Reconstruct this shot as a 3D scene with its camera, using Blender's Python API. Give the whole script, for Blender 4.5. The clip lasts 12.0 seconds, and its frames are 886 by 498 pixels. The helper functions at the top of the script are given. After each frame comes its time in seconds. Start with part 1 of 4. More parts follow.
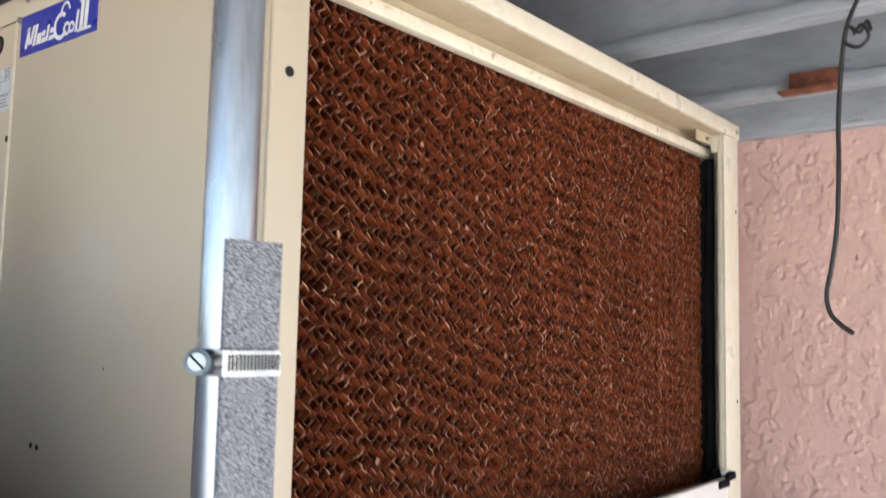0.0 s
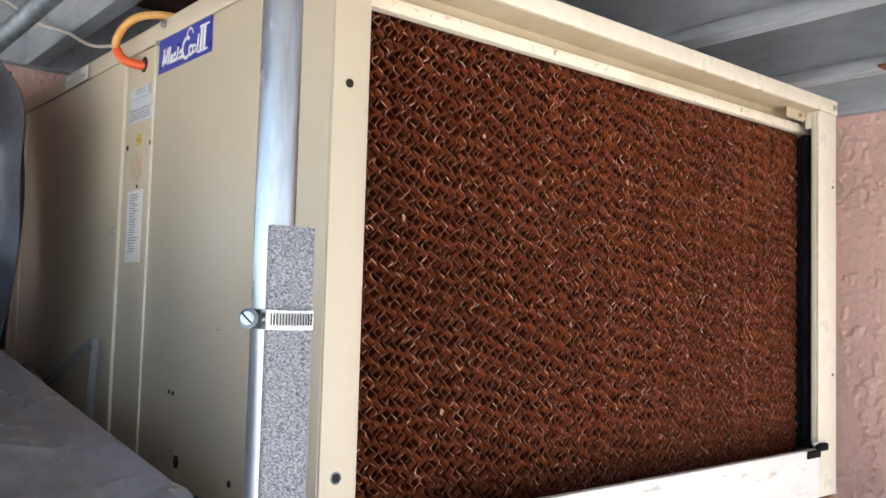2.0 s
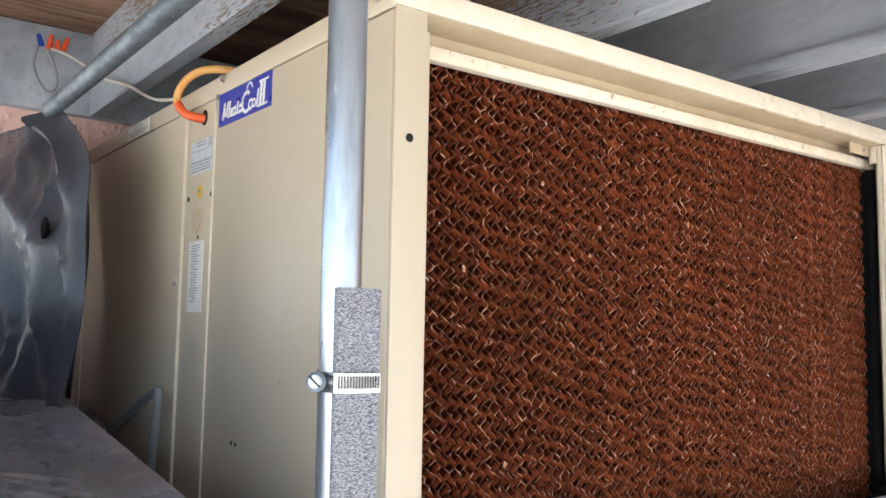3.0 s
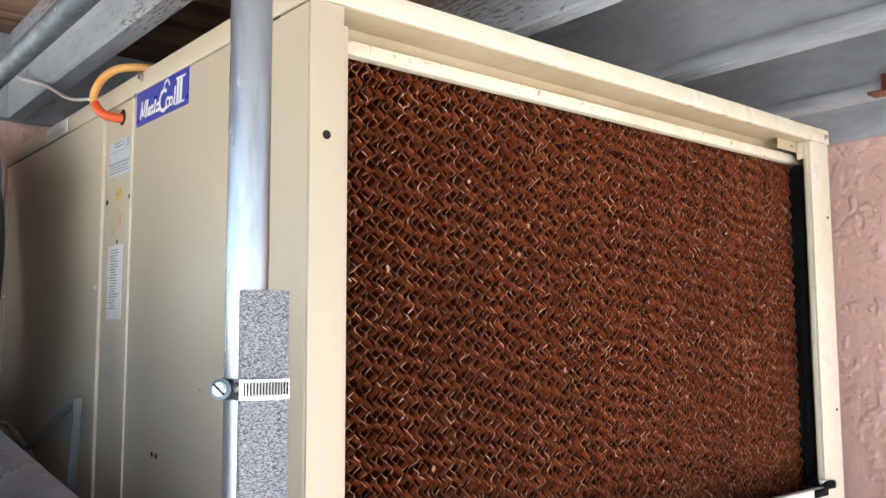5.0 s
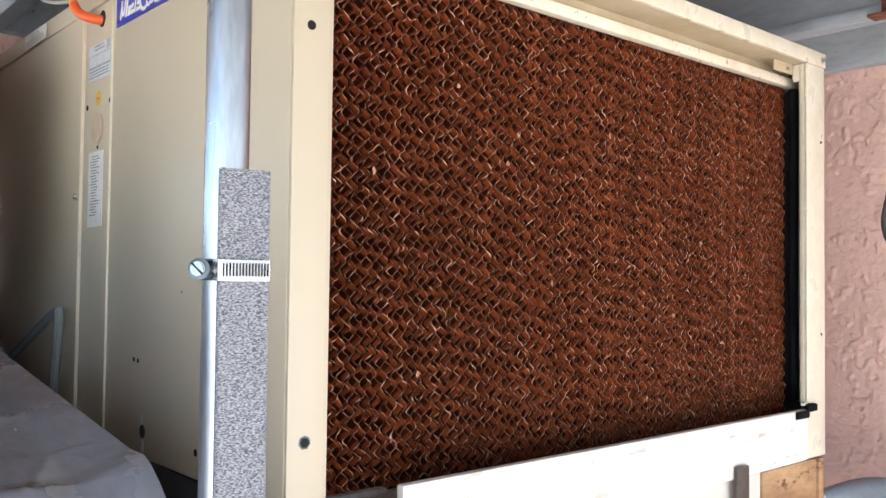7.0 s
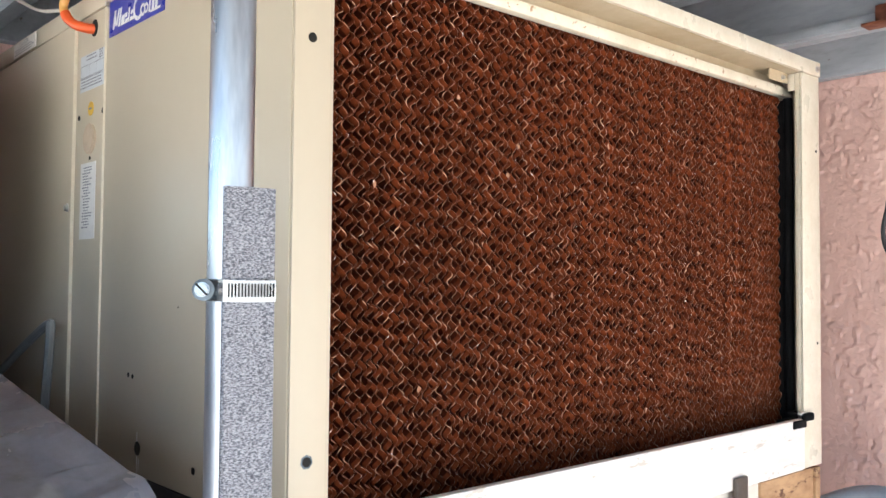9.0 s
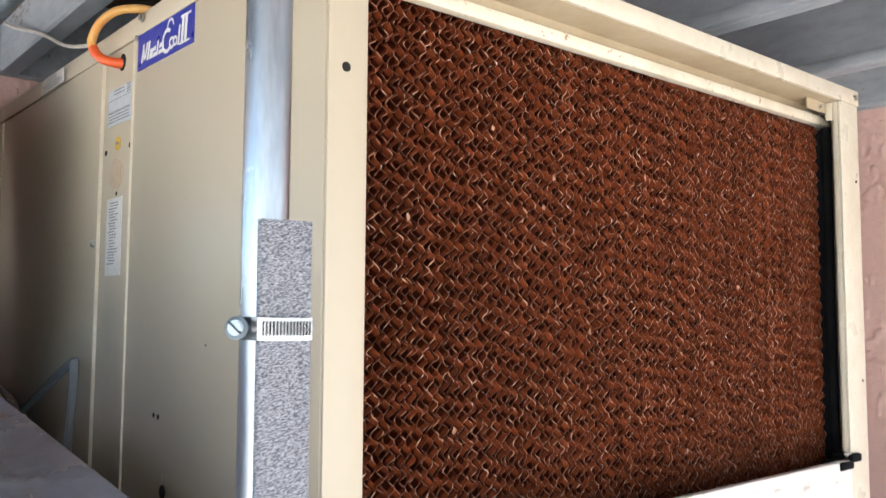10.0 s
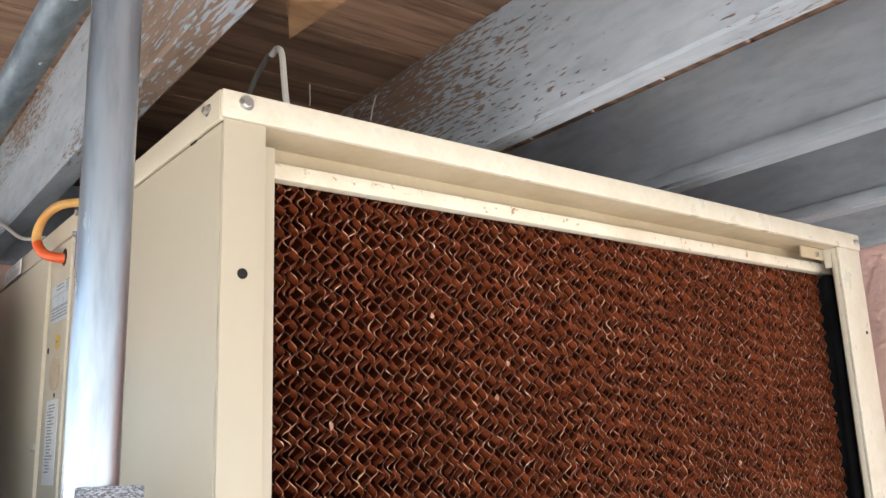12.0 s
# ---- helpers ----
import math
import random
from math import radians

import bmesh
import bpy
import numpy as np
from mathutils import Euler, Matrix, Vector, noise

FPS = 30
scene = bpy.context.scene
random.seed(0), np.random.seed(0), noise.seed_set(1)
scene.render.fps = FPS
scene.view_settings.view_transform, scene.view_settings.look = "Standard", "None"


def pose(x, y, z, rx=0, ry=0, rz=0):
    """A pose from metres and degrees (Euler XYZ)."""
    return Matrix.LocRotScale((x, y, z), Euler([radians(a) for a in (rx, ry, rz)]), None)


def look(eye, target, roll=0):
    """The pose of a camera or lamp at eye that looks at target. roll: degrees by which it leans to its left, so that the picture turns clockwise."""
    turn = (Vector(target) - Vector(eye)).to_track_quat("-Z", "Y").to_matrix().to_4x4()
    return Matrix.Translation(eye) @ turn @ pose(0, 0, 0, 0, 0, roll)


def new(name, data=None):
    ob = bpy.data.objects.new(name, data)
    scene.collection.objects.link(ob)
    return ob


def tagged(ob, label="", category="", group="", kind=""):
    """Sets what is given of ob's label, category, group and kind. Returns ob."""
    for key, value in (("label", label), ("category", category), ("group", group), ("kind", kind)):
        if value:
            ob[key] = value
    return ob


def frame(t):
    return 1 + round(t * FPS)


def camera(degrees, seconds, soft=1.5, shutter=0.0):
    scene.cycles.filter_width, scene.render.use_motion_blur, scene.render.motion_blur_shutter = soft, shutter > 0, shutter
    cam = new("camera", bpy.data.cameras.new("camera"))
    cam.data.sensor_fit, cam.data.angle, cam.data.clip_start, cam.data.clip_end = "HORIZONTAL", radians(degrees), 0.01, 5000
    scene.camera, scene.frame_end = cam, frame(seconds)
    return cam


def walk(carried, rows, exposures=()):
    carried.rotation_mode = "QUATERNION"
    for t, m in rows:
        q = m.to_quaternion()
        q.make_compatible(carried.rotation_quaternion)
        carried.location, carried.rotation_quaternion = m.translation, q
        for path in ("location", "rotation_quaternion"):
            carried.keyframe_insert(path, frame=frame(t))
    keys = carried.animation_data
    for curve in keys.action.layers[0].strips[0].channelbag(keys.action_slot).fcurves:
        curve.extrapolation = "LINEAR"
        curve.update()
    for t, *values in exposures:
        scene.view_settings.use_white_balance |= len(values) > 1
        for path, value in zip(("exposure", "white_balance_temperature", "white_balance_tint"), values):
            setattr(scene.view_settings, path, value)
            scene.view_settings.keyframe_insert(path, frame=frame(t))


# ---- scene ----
cam = camera(54.8, 12.0, shutter=0.4)
EXPOSURE = 1.84
PATH = [
    (0, (0.015, -0.002, 1.585), (-1.241, 1.544, 1.769), 1.3),
    (0.2, (0.062, 0.003, 1.572), (-1.235, 1.522, 1.694), 0.8),
    (0.5, (0.092, -0.033, 1.544), (-1.244, 1.454, 1.591), -0.1),
    (1, (0.17, -0.068, 1.551), (-1.269, 1.319, 1.61), 1.0),
    (1.5, (0.19, -0.028, 1.557), (-1.317, 1.284, 1.646), 1.7),
    (2, (0.201, -0.012, 1.579), (-1.33, 1.268, 1.701), 1.6),
    (2.5, (0.18, -0.037, 1.594), (-1.398, 1.18, 1.764), 1.7),
    (3, (0.188, -0.022, 1.604), (-1.409, 1.166, 1.794), 1.0),
    (3.5, (0.202, 0.005, 1.604), (-1.369, 1.227, 1.797), 0.4),
    (5.5, (0.182, 0.018, 1.602), (-1.338, 1.303, 1.791), -0.2),
    (6, (0.178, 0.017, 1.591), (-1.347, 1.301, 1.748), -0.1),
    (6.5, (0.177, 0.03, 1.579), (-1.347, 1.321, 1.693), 0.3),
    (7, (0.174, 0.034, 1.556), (-1.341, 1.338, 1.624), 0.7),
    (9, (0.153, 0.028, 1.568), (-1.34, 1.357, 1.645), 0.5),
    (9.5, (0.143, 0.014, 1.575), (-1.348, 1.343, 1.669), 0.3),
    (10, (0.115, 0.037, 1.569), (-1.405, 1.328, 1.728), 0.3),
    (10.2, (0.126, 0.1, 1.579), (-1.437, 1.337, 1.745), 2.1),
    (10.5, (0.105, 0.194, 1.577), (-1.483, 1.398, 1.747), 2.3),
    (10.7, (0.132, 0.218, 1.594), (-1.457, 1.417, 1.791), 0.9),
    (10.8, (0.133, 0.216, 1.615), (-1.444, 1.424, 1.85), 0.1),
    (11, (0.13, 0.205, 1.632), (-1.429, 1.404, 1.996), -2.0),
    (11.5, (0.129, 0.191, 1.651), (-1.42, 1.372, 2.103), -2.4),
    (12, (0.136, 0.184, 1.652), (-1.412, 1.364, 2.111), -2.1),
]
walk(cam, [(t, look(eye, target, roll)) for t, eye, target, roll in PATH], exposures=[(0.0, EXPOSURE - 0.16, 5650, 8), (1.3, EXPOSURE - 0.1, 5650, 8), (2.5, EXPOSURE - 0.02, 5650, 8), (3.5, EXPOSURE + 0.08, 5650, 8), (10.0, EXPOSURE + 0.06, 5650, 8), (10.8, EXPOSURE - 0.06, 5650, 8), (12.0, EXPOSURE - 0.06, 5650, 8)])

# ---- world, sun ----
SUN_EL, SUN_AZ = radians(60), radians(-38)
world = bpy.data.worlds.new("sky")
scene.world = world
world.use_nodes = True
_n = world.node_tree.nodes
_sky = _n.new("ShaderNodeTexSky")
_sky.sky_type = "NISHITA"
_sky.sun_disc = False
_sky.sun_elevation = SUN_EL
_sky.sun_rotation = math.pi / 2 - SUN_AZ
_n["Background"].inputs["Strength"].default_value = 0.085
world.node_tree.links.new(_sky.outputs[0], _n["Background"].inputs["Color"])
_sun = bpy.data.lights.new("sun", "SUN")
_sun.energy, _sun.angle, _sun.color = 5.0, radians(0.53), (1.0, 0.975, 0.94)
sun = new("sun", _sun)
_d = Vector((math.cos(SUN_EL) * math.cos(SUN_AZ), math.cos(SUN_EL) * math.sin(SUN_AZ), math.sin(SUN_EL)))
sun.matrix_world = look(_d * 30, (0, 0, 0))


# ---- materials ----
def mat(name, base, rough=0.6, metal=0.0, dark=None, scale=6.0, amount=0.35, fine=120.0, fine_amount=0.15,
        bump=0.0, bump_scale=200.0, stretch=(1, 1, 1), rough_var=0.1, coat=0.0, speck=None, speck_scale=14.0,
        speck_level=0.7, island=0.0, scatter=0.0, object_random=0.0, span=(0.3, 0.78), spec=0.5, coat_rough=None):
    """A surface with a slow and a fine variation of its colour, uneven gloss, relief, and specks of a second colour."""
    m = bpy.data.materials.new(name)
    m.use_nodes = True
    nt = m.node_tree
    nd, ln = nt.nodes, nt.links
    b = nd["Principled BSDF"]
    tc = nd.new("ShaderNodeTexCoord")
    mp = nd.new("ShaderNodeMapping")
    mp.inputs["Scale"].default_value = stretch
    ln.new(tc.outputs["Object"], mp.inputs[0])
    if scatter:
        oi = nd.new("ShaderNodeObjectInfo")
        sh = nd.new("ShaderNodeMath")
        sh.operation = "MULTIPLY"
        sh.inputs[1].default_value = scatter
        ln.new(oi.outputs["Random"], sh.inputs[0])
        ln.new(sh.outputs[0], mp.inputs["Location"])

    def noise_tex(sc, detail=5.0, rgh=0.6):
        t = nd.new("ShaderNodeTexNoise")
        t.inputs["Scale"].default_value = sc
        t.inputs["Detail"].default_value = detail
        t.inputs["Roughness"].default_value = rgh
        ln.new(mp.outputs[0], t.inputs["Vector"])
        return t

    def mix(fac, a, c):
        x = nd.new("ShaderNodeMix")
        x.data_type = "RGBA"
        for sock, v in ((x.inputs[0], fac), (x.inputs[6], a), (x.inputs[7], c)):
            if isinstance(v, (int, float)):
                sock.default_value = v
            elif isinstance(v, tuple):
                sock.default_value = (*v, 1)
            else:
                ln.new(v, sock)
        return x.outputs[2]

    def ramp(src, lo, hi, a=0.0, z=1.0):
        r = nd.new("ShaderNodeMapRange")
        r.interpolation_type = "SMOOTHSTEP"
        r.inputs[1].default_value, r.inputs[2].default_value = lo, hi
        r.inputs[3].default_value, r.inputs[4].default_value = a, z
        ln.new(src, r.inputs[0])
        return r.outputs[0]

    if dark is None:
        dark = tuple(c * 0.55 for c in base)
    slow = noise_tex(scale)
    quick = noise_tex(fine, 3.0)
    col = mix(ramp(slow.outputs[0], span[0], span[1], 0.0, amount), base, dark)
    col = mix(ramp(quick.outputs[0], 0.4, 0.75, 0.0, fine_amount), col, dark)
    if island:
        g = nd.new("ShaderNodeNewGeometry")
        col = mix(ramp(g.outputs["Random Per Island"], 0, 1, 0.0, island), col, dark)
    if object_random:
        o = nd.new("ShaderNodeObjectInfo")
        col = mix(ramp(o.outputs["Random"], 0, 1, 0.0, object_random), col, dark)
    if speck:
        sp = noise_tex(speck_scale, 8.0, 0.7)
        col = mix(ramp(sp.outputs[0], speck_level, speck_level + 0.03), col, speck)
    ln.new(col, b.inputs["Base Color"])
    ln.new(ramp(slow.outputs[0], 0.3, 0.7, max(0.03, rough - rough_var), min(1.0, rough + rough_var)), b.inputs["Roughness"])
    b.inputs["Metallic"].default_value = metal
    b.inputs["Specular IOR Level"].default_value = spec
    b.inputs["Coat Weight"].default_value = coat
    b.inputs["Coat Roughness"].default_value = rough if coat_rough is None else coat_rough
    if bump:
        bt = noise_tex(bump_scale, 4.0)
        bn = nd.new("ShaderNodeBump")
        bn.inputs["Strength"].default_value = 1.0
        bn.inputs["Distance"].default_value = bump
        ln.new(bt.outputs[0], bn.inputs["Height"])
        ln.new(bn.outputs[0], b.inputs["Normal"])
    return m


CREAM = mat("cream_enamel", (0.57, 0.505, 0.385), 0.45, dark=(0.47, 0.41, 0.305), scale=1.6, amount=0.2, fine=40, fine_amount=0.08, rough_var=0.03, coat=0.5, coat_rough=0.3, spec=0.3, speck=(0.44, 0.36, 0.26), speck_scale=38, speck_level=0.745)
# the same cream brightened for stronger light on rims and far column; rust specks
CREAM_RIM_LIT = mat("cream_enamel_edge", (0.74, 0.69, 0.57), 0.35, dark=(0.5, 0.4, 0.26), scale=20, amount=0.3, fine=150, speck=(0.3, 0.2, 0.12), speck_scale=45, speck_level=0.72)
# the cabinet's cream, mottled and darkened for the shade under the top rail
CREAM_SHADED = mat("cream_enamel_stained", (0.52, 0.44, 0.31), 0.5, dark=(0.38, 0.29, 0.17), scale=9, amount=0.6, fine=90, fine_amount=0.2)
RAIL_CHIPPED = mat("chipped_cream_paint", (0.8, 0.735, 0.6), 0.45, dark=(0.54, 0.45, 0.32), scale=14, amount=0.6, fine=150, speck=(0.4, 0.26, 0.15), speck_scale=70, speck_level=0.605)
PAN_WHITE = mat("scuffed_white_paint", (0.88, 0.865, 0.83), 0.5, dark=(0.66, 0.62, 0.56), scale=9, amount=0.5, fine=90, fine_amount=0.25, stretch=(1, 0.35, 1.5), speck=(0.6, 0.55, 0.48), speck_scale=22, speck_level=0.595, bump=0.0006, bump_scale=40)
# dark grey that paints the shadow line along the pan
LEDGE_GREY = mat("grimy_grey_metal", (0.3, 0.29, 0.27), 0.6, dark=(0.09, 0.08, 0.07), scale=20, amount=0.8, fine=120, fine_amount=0.4)
WHITE_BOARD = mat("white_painted_board", (0.82, 0.78, 0.7), 0.6, dark=(0.62, 0.55, 0.45), scale=8, amount=0.4, fine=80, stretch=(1, 0.15, 1), bump=0.0004, bump_scale=60)
# the pad's paper, darkened in colour for the shade deep in the flutes
SHEET_SHADE = mat("wet_brown_cellulose", (0.078, 0.0148, 0.0044), 0.85, spec=0.1, dark=(0.024, 0.0046, 0.0016), scale=5, amount=0.6, fine=140, fine_amount=0.35, bump=0.0003, bump_scale=300, object_random=0.35, scatter=40.0)
# the same paper, brightened for the light on its first few millimetres
SHEET_LIT = mat("dry_orange_brown_cellulose", (0.22, 0.045, 0.0105), 0.85, spec=0.15, dark=(0.055, 0.0105, 0.0034), scale=7, amount=0.8, fine=140, fine_amount=0.35, bump=0.0003, bump_scale=300, object_random=0.35, scatter=40.0)
SHEET_EDGE = mat("mineral_crusted_paper_edge", (0.53, 0.3, 0.185), 0.75, spec=0.2, dark=(0.25, 0.085, 0.042), scale=45, amount=1.0, fine=160, fine_amount=0.5, speck=(0.88, 0.8, 0.74), speck_scale=150, speck_level=0.6, scatter=40.0)
BLACK = mat("black_rubber", (0.006, 0.0065, 0.0078), 0.8, spec=0.15, scale=20, amount=0.4, bump=0.0003, bump_scale=150)
# near-black that stands in for the shade inside holes, slots and gaps
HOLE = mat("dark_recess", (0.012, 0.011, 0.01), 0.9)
GALV = mat("galvanised_steel", (0.66, 0.7, 0.76), 0.33, metal=1.0, dark=(0.34, 0.38, 0.44), scale=11, amount=0.7, fine=95, fine_amount=0.6, stretch=(1, 1, 0.16), rough_var=0.1, bump=0.00025, bump_scale=90, speck=(0.82, 0.85, 0.88), speck_scale=60, speck_level=0.66)
GALV_DULL = mat("dull_galvanised_steel", (0.2, 0.24, 0.275), 0.55, metal=0.6, dark=(0.07, 0.09, 0.11), scale=40, amount=0.9, fine=120, fine_amount=0.5, stretch=(0.35, 1, 1), speck=(0.6, 0.64, 0.68), speck_scale=70, speck_level=0.64)
STEEL = mat("bright_stainless_steel", (0.5, 0.5, 0.51), 0.24, metal=1.0, scale=30, amount=0.2, fine=200)
HAMMERED = mat("hammered_grey_metal", (0.44, 0.455, 0.51), 0.42, metal=0.6, dark=(0.075, 0.08, 0.1), scale=430, amount=0.95, span=(0.36, 0.64), fine=240, fine_amount=0.2, rough_var=0.08, bump=0.0012, bump_scale=420, stretch=(1, 1, 2.4))
ZINC = mat("zinc_screw", (0.68, 0.67, 0.65), 0.38, metal=1.0, scale=90, amount=0.5)
BLUE = mat("blue_vinyl_sticker", (0.022, 0.035, 0.36), 0.35, scale=30, amount=0.15, coat=0.2)
WHITE_INK = mat("white_print", (0.8, 0.8, 0.82), 0.5, scale=60, amount=0.1)
GREY_INK = mat("faded_grey_print", (0.25, 0.26, 0.3), 0.6, scale=60, amount=0.3)
LABEL_WHITE = mat("white_paper_label", (0.84, 0.83, 0.81), 0.55, scale=25, amount=0.2, fine=150)
LABEL_SILVER = mat("silver_grey_label", (0.62, 0.66, 0.7), 0.4, scale=25, amount=0.2)
YELLOW = mat("yellow_sticker", (0.72, 0.45, 0.05), 0.5, scale=60, amount=0.2)
CREAM_PLUG = mat("pinkish_plastic_plug", (0.62, 0.5, 0.37), 0.4, scale=20, amount=0.2)
ORANGE_HOSE = mat("amber_plastic_conduit", (0.76, 0.46, 0.14), 0.35, dark=(0.72, 0.28, 0.05), scale=18, amount=0.6)
RED_HOSE = mat("orange_red_sleeve", (0.82, 0.13, 0.03), 0.4, scale=30, amount=0.25)
TARP = mat("weathered_grey_tarp", (0.056, 0.063, 0.082), 0.36, dark=(0.024, 0.027, 0.037), scale=5, amount=0.7, fine=40, fine_amount=0.25, rough_var=0.12, bump=0.003, bump_scale=12)
# brownish dust patches over a base made paler and bluer for skylight
TARP_DUSTY_SKYLIT = mat("dusty_grey_tarp", (0.33, 0.375, 0.47), 0.26, dark=(0.17, 0.165, 0.17), scale=7, amount=0.9, fine=45, fine_amount=0.3, rough_var=0.12, bump=0.0012, bump_scale=34, coat=1.0, coat_rough=0.2, speck=(0.55, 0.58, 0.64), speck_scale=40, speck_level=0.67, stretch=(0.5, 1, 1))
# near-black copy of the tarp, for the shade inside and under it
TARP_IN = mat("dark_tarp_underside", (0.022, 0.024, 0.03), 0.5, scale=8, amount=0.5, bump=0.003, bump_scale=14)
PINK = mat("pink_stucco", (0.8, 0.55, 0.49), 0.9, dark=(0.66, 0.45, 0.4), scale=3, amount=0.6, fine=70, fine_amount=0.25, bump=0.0026, bump_scale=95)
DECK = mat("weathered_brown_planks", (0.5, 0.31, 0.2), 0.8, dark=(0.07, 0.036, 0.022), scale=11, amount=0.95, fine=60, fine_amount=0.75, stretch=(1, 0.09, 1), bump=0.002, bump_scale=50, island=0.6, speck=(0.3, 0.3, 0.3), speck_scale=9, speck_level=0.7)
BARE_WOOD = mat("bare_brown_timber", (0.52, 0.33, 0.17), 0.75, dark=(0.2, 0.09, 0.04), scale=14, amount=0.8, fine=90, fine_amount=0.4, stretch=(1, 0.35, 1), bump=0.0008, bump_scale=70, speck=(0.13, 0.055, 0.03), speck_scale=11, speck_level=0.6)
PALE_WOOD = mat("pale_timber", (0.56, 0.41, 0.26), 0.75, dark=(0.35, 0.22, 0.12), scale=20, amount=0.6, stretch=(1, 1, 0.1), bump=0.0006, bump_scale=90)
BRONZE = mat("brown_painted_steel", (0.11, 0.09, 0.075), 0.5, metal=0.3, scale=30, amount=0.4)
GREY_HOSE = mat("grey_blue_pvc_hose", (0.36, 0.41, 0.48), 0.4, scale=15, amount=0.3)
RUST = mat("rusty_steel_plate", (0.24, 0.085, 0.045), 0.85, dark=(0.08, 0.03, 0.02), scale=40, amount=0.8, bump=0.0006, bump_scale=120)
WIRE_WHITE = mat("white_wire_sleeve", (0.62, 0.6, 0.55), 0.5, scale=40, amount=0.4)
WIRE_GREY = mat("clear_grey_tube", (0.27, 0.29, 0.3), 0.3, scale=20, amount=0.3)
CABLE_DARK = mat("dark_grey_cable", (0.09, 0.09, 0.085), 0.5, scale=40, amount=0.4)
CORD_BLACK = mat("black_cord", (0.02, 0.02, 0.022), 0.55, scale=50, amount=0.3)
NUT_ORANGE = mat("orange_wire_nut", (0.85, 0.12, 0.03), 0.4, scale=60, amount=0.2)
NUT_BLUE = mat("blue_wire_nut", (0.02, 0.06, 0.45), 0.4, scale=60, amount=0.2)
CONCRETE = mat("pale_tan_concrete", (0.68, 0.59, 0.47), 0.85, dark=(0.54, 0.46, 0.36), scale=1.2, amount=0.6, fine=30, fine_amount=0.3, bump=0.002, bump_scale=40)
DARK_SHELF = mat("dark_painted_shelf", (0.05, 0.052, 0.055), 0.7, scale=8, amount=0.4)


def peeling(name, level, climb=0.0):
    """Blue-grey paint that flakes off brown timber along the grain; level: how much paint is left; climb: how much more the upper edge has lost."""
    m = mat(name, (0.47, 0.515, 0.57), 0.7, dark=(0.2, 0.225, 0.26), scale=6, amount=0.75, fine=60, fine_amount=0.35, stretch=(0.3, 1, 1), speck=(0.2, 0.175, 0.15), speck_scale=26, speck_level=0.655, bump=0.0012, bump_scale=45)
    nt = m.node_tree
    nd, ln = nt.nodes, nt.links
    b = nd["Principled BSDF"]
    paint = b.inputs["Base Color"].links[0].from_socket
    tc = nd.new("ShaderNodeTexCoord")

    def math_node(kind, a, c, d=None):
        x = nd.new("ShaderNodeMath")
        x.operation = kind
        for sock, v in zip(x.inputs, (a, c, d)):
            if isinstance(v, (int, float)):
                sock.default_value = v
            elif v is not None:
                ln.new(v, sock)
        return x.outputs[0]

    def grain_noise(sc, detail, along):
        mp = nd.new("ShaderNodeMapping")
        mp.inputs["Scale"].default_value = (along, 1.0, 1.0)
        ln.new(tc.outputs["Object"], mp.inputs[0])
        t = nd.new("ShaderNodeTexNoise")
        t.inputs["Scale"].default_value, t.inputs["Detail"].default_value = sc, detail
        ln.new(mp.outputs[0], t.inputs["Vector"])
        return t.outputs[0]

    flakes = math_node("MULTIPLY_ADD", grain_noise(4.0, 2.0, 0.45), 1.1, grain_noise(250.0, 5.0, 0.17))
    xyz = nd.new("ShaderNodeSeparateXYZ")
    ln.new(tc.outputs["Object"], xyz.inputs[0])
    high = nd.new("ShaderNodeMapRange")
    high.inputs[1].default_value, high.inputs[2].default_value = 2.10, 2.25
    high.inputs[3].default_value, high.inputs[4].default_value = 0.0, climb
    ln.new(xyz.outputs[2], high.inputs[0])
    flakes = math_node("ADD", flakes, high.outputs[0])
    edge = nd.new("ShaderNodeMapRange")
    edge.inputs[1].default_value, edge.inputs[2].default_value = level, level + 0.03
    ln.new(flakes, edge.inputs[0])
    wood = nd.new("ShaderNodeMix")
    wood.data_type = "RGBA"
    wood.inputs[6].default_value, wood.inputs[7].default_value = (0.36, 0.26, 0.19, 1), (0.12, 0.075, 0.05, 1)
    ln.new(grain_noise(90.0, 4.0, 0.1), wood.inputs[0])
    fin = nd.new("ShaderNodeMix")
    fin.data_type = "RGBA"
    ln.new(edge.outputs[0], fin.inputs[0])
    ln.new(paint, fin.inputs[6])
    ln.new(wood.outputs[2], fin.inputs[7])
    ln.new(fin.outputs[2], b.inputs["Base Color"])
    bn = nd.new("ShaderNodeBump")
    bn.inputs["Distance"].default_value = 0.0015
    ln.new(math_node("SUBTRACT", 1.0, edge.outputs[0]), bn.inputs["Height"])
    ln.new(bn.outputs[0], b.inputs["Normal"])
    return m


PEEL_MUCH = peeling("flaking_blue_grey_paint", 1.17)
PEEL_TOP = peeling("blue_grey_paint_flaking_above", 1.36, 0.3)
PEEL_LITTLE = peeling("worn_blue_grey_paint", 1.41)


# ---- building helpers ----
def box(bm, x0, x1, y0, y1, z0, z1, bevel=0.0, seg=2):
    """A box added to bm, its edges rounded by bevel."""
    r = bmesh.ops.create_cube(bm, size=1.0)
    vs = r["verts"]
    for v in vs:
        v.co = Vector(((x0 + x1) / 2 + v.co.x * (x1 - x0), (y0 + y1) / 2 + v.co.y * (y1 - y0), (z0 + z1) / 2 + v.co.z * (z1 - z0)))
    if bevel:
        es = list({e for v in vs for e in v.link_edges})
        bmesh.ops.bevel(bm, geom=es, offset=bevel, segments=seg, profile=0.5, affect="EDGES")
    return bm


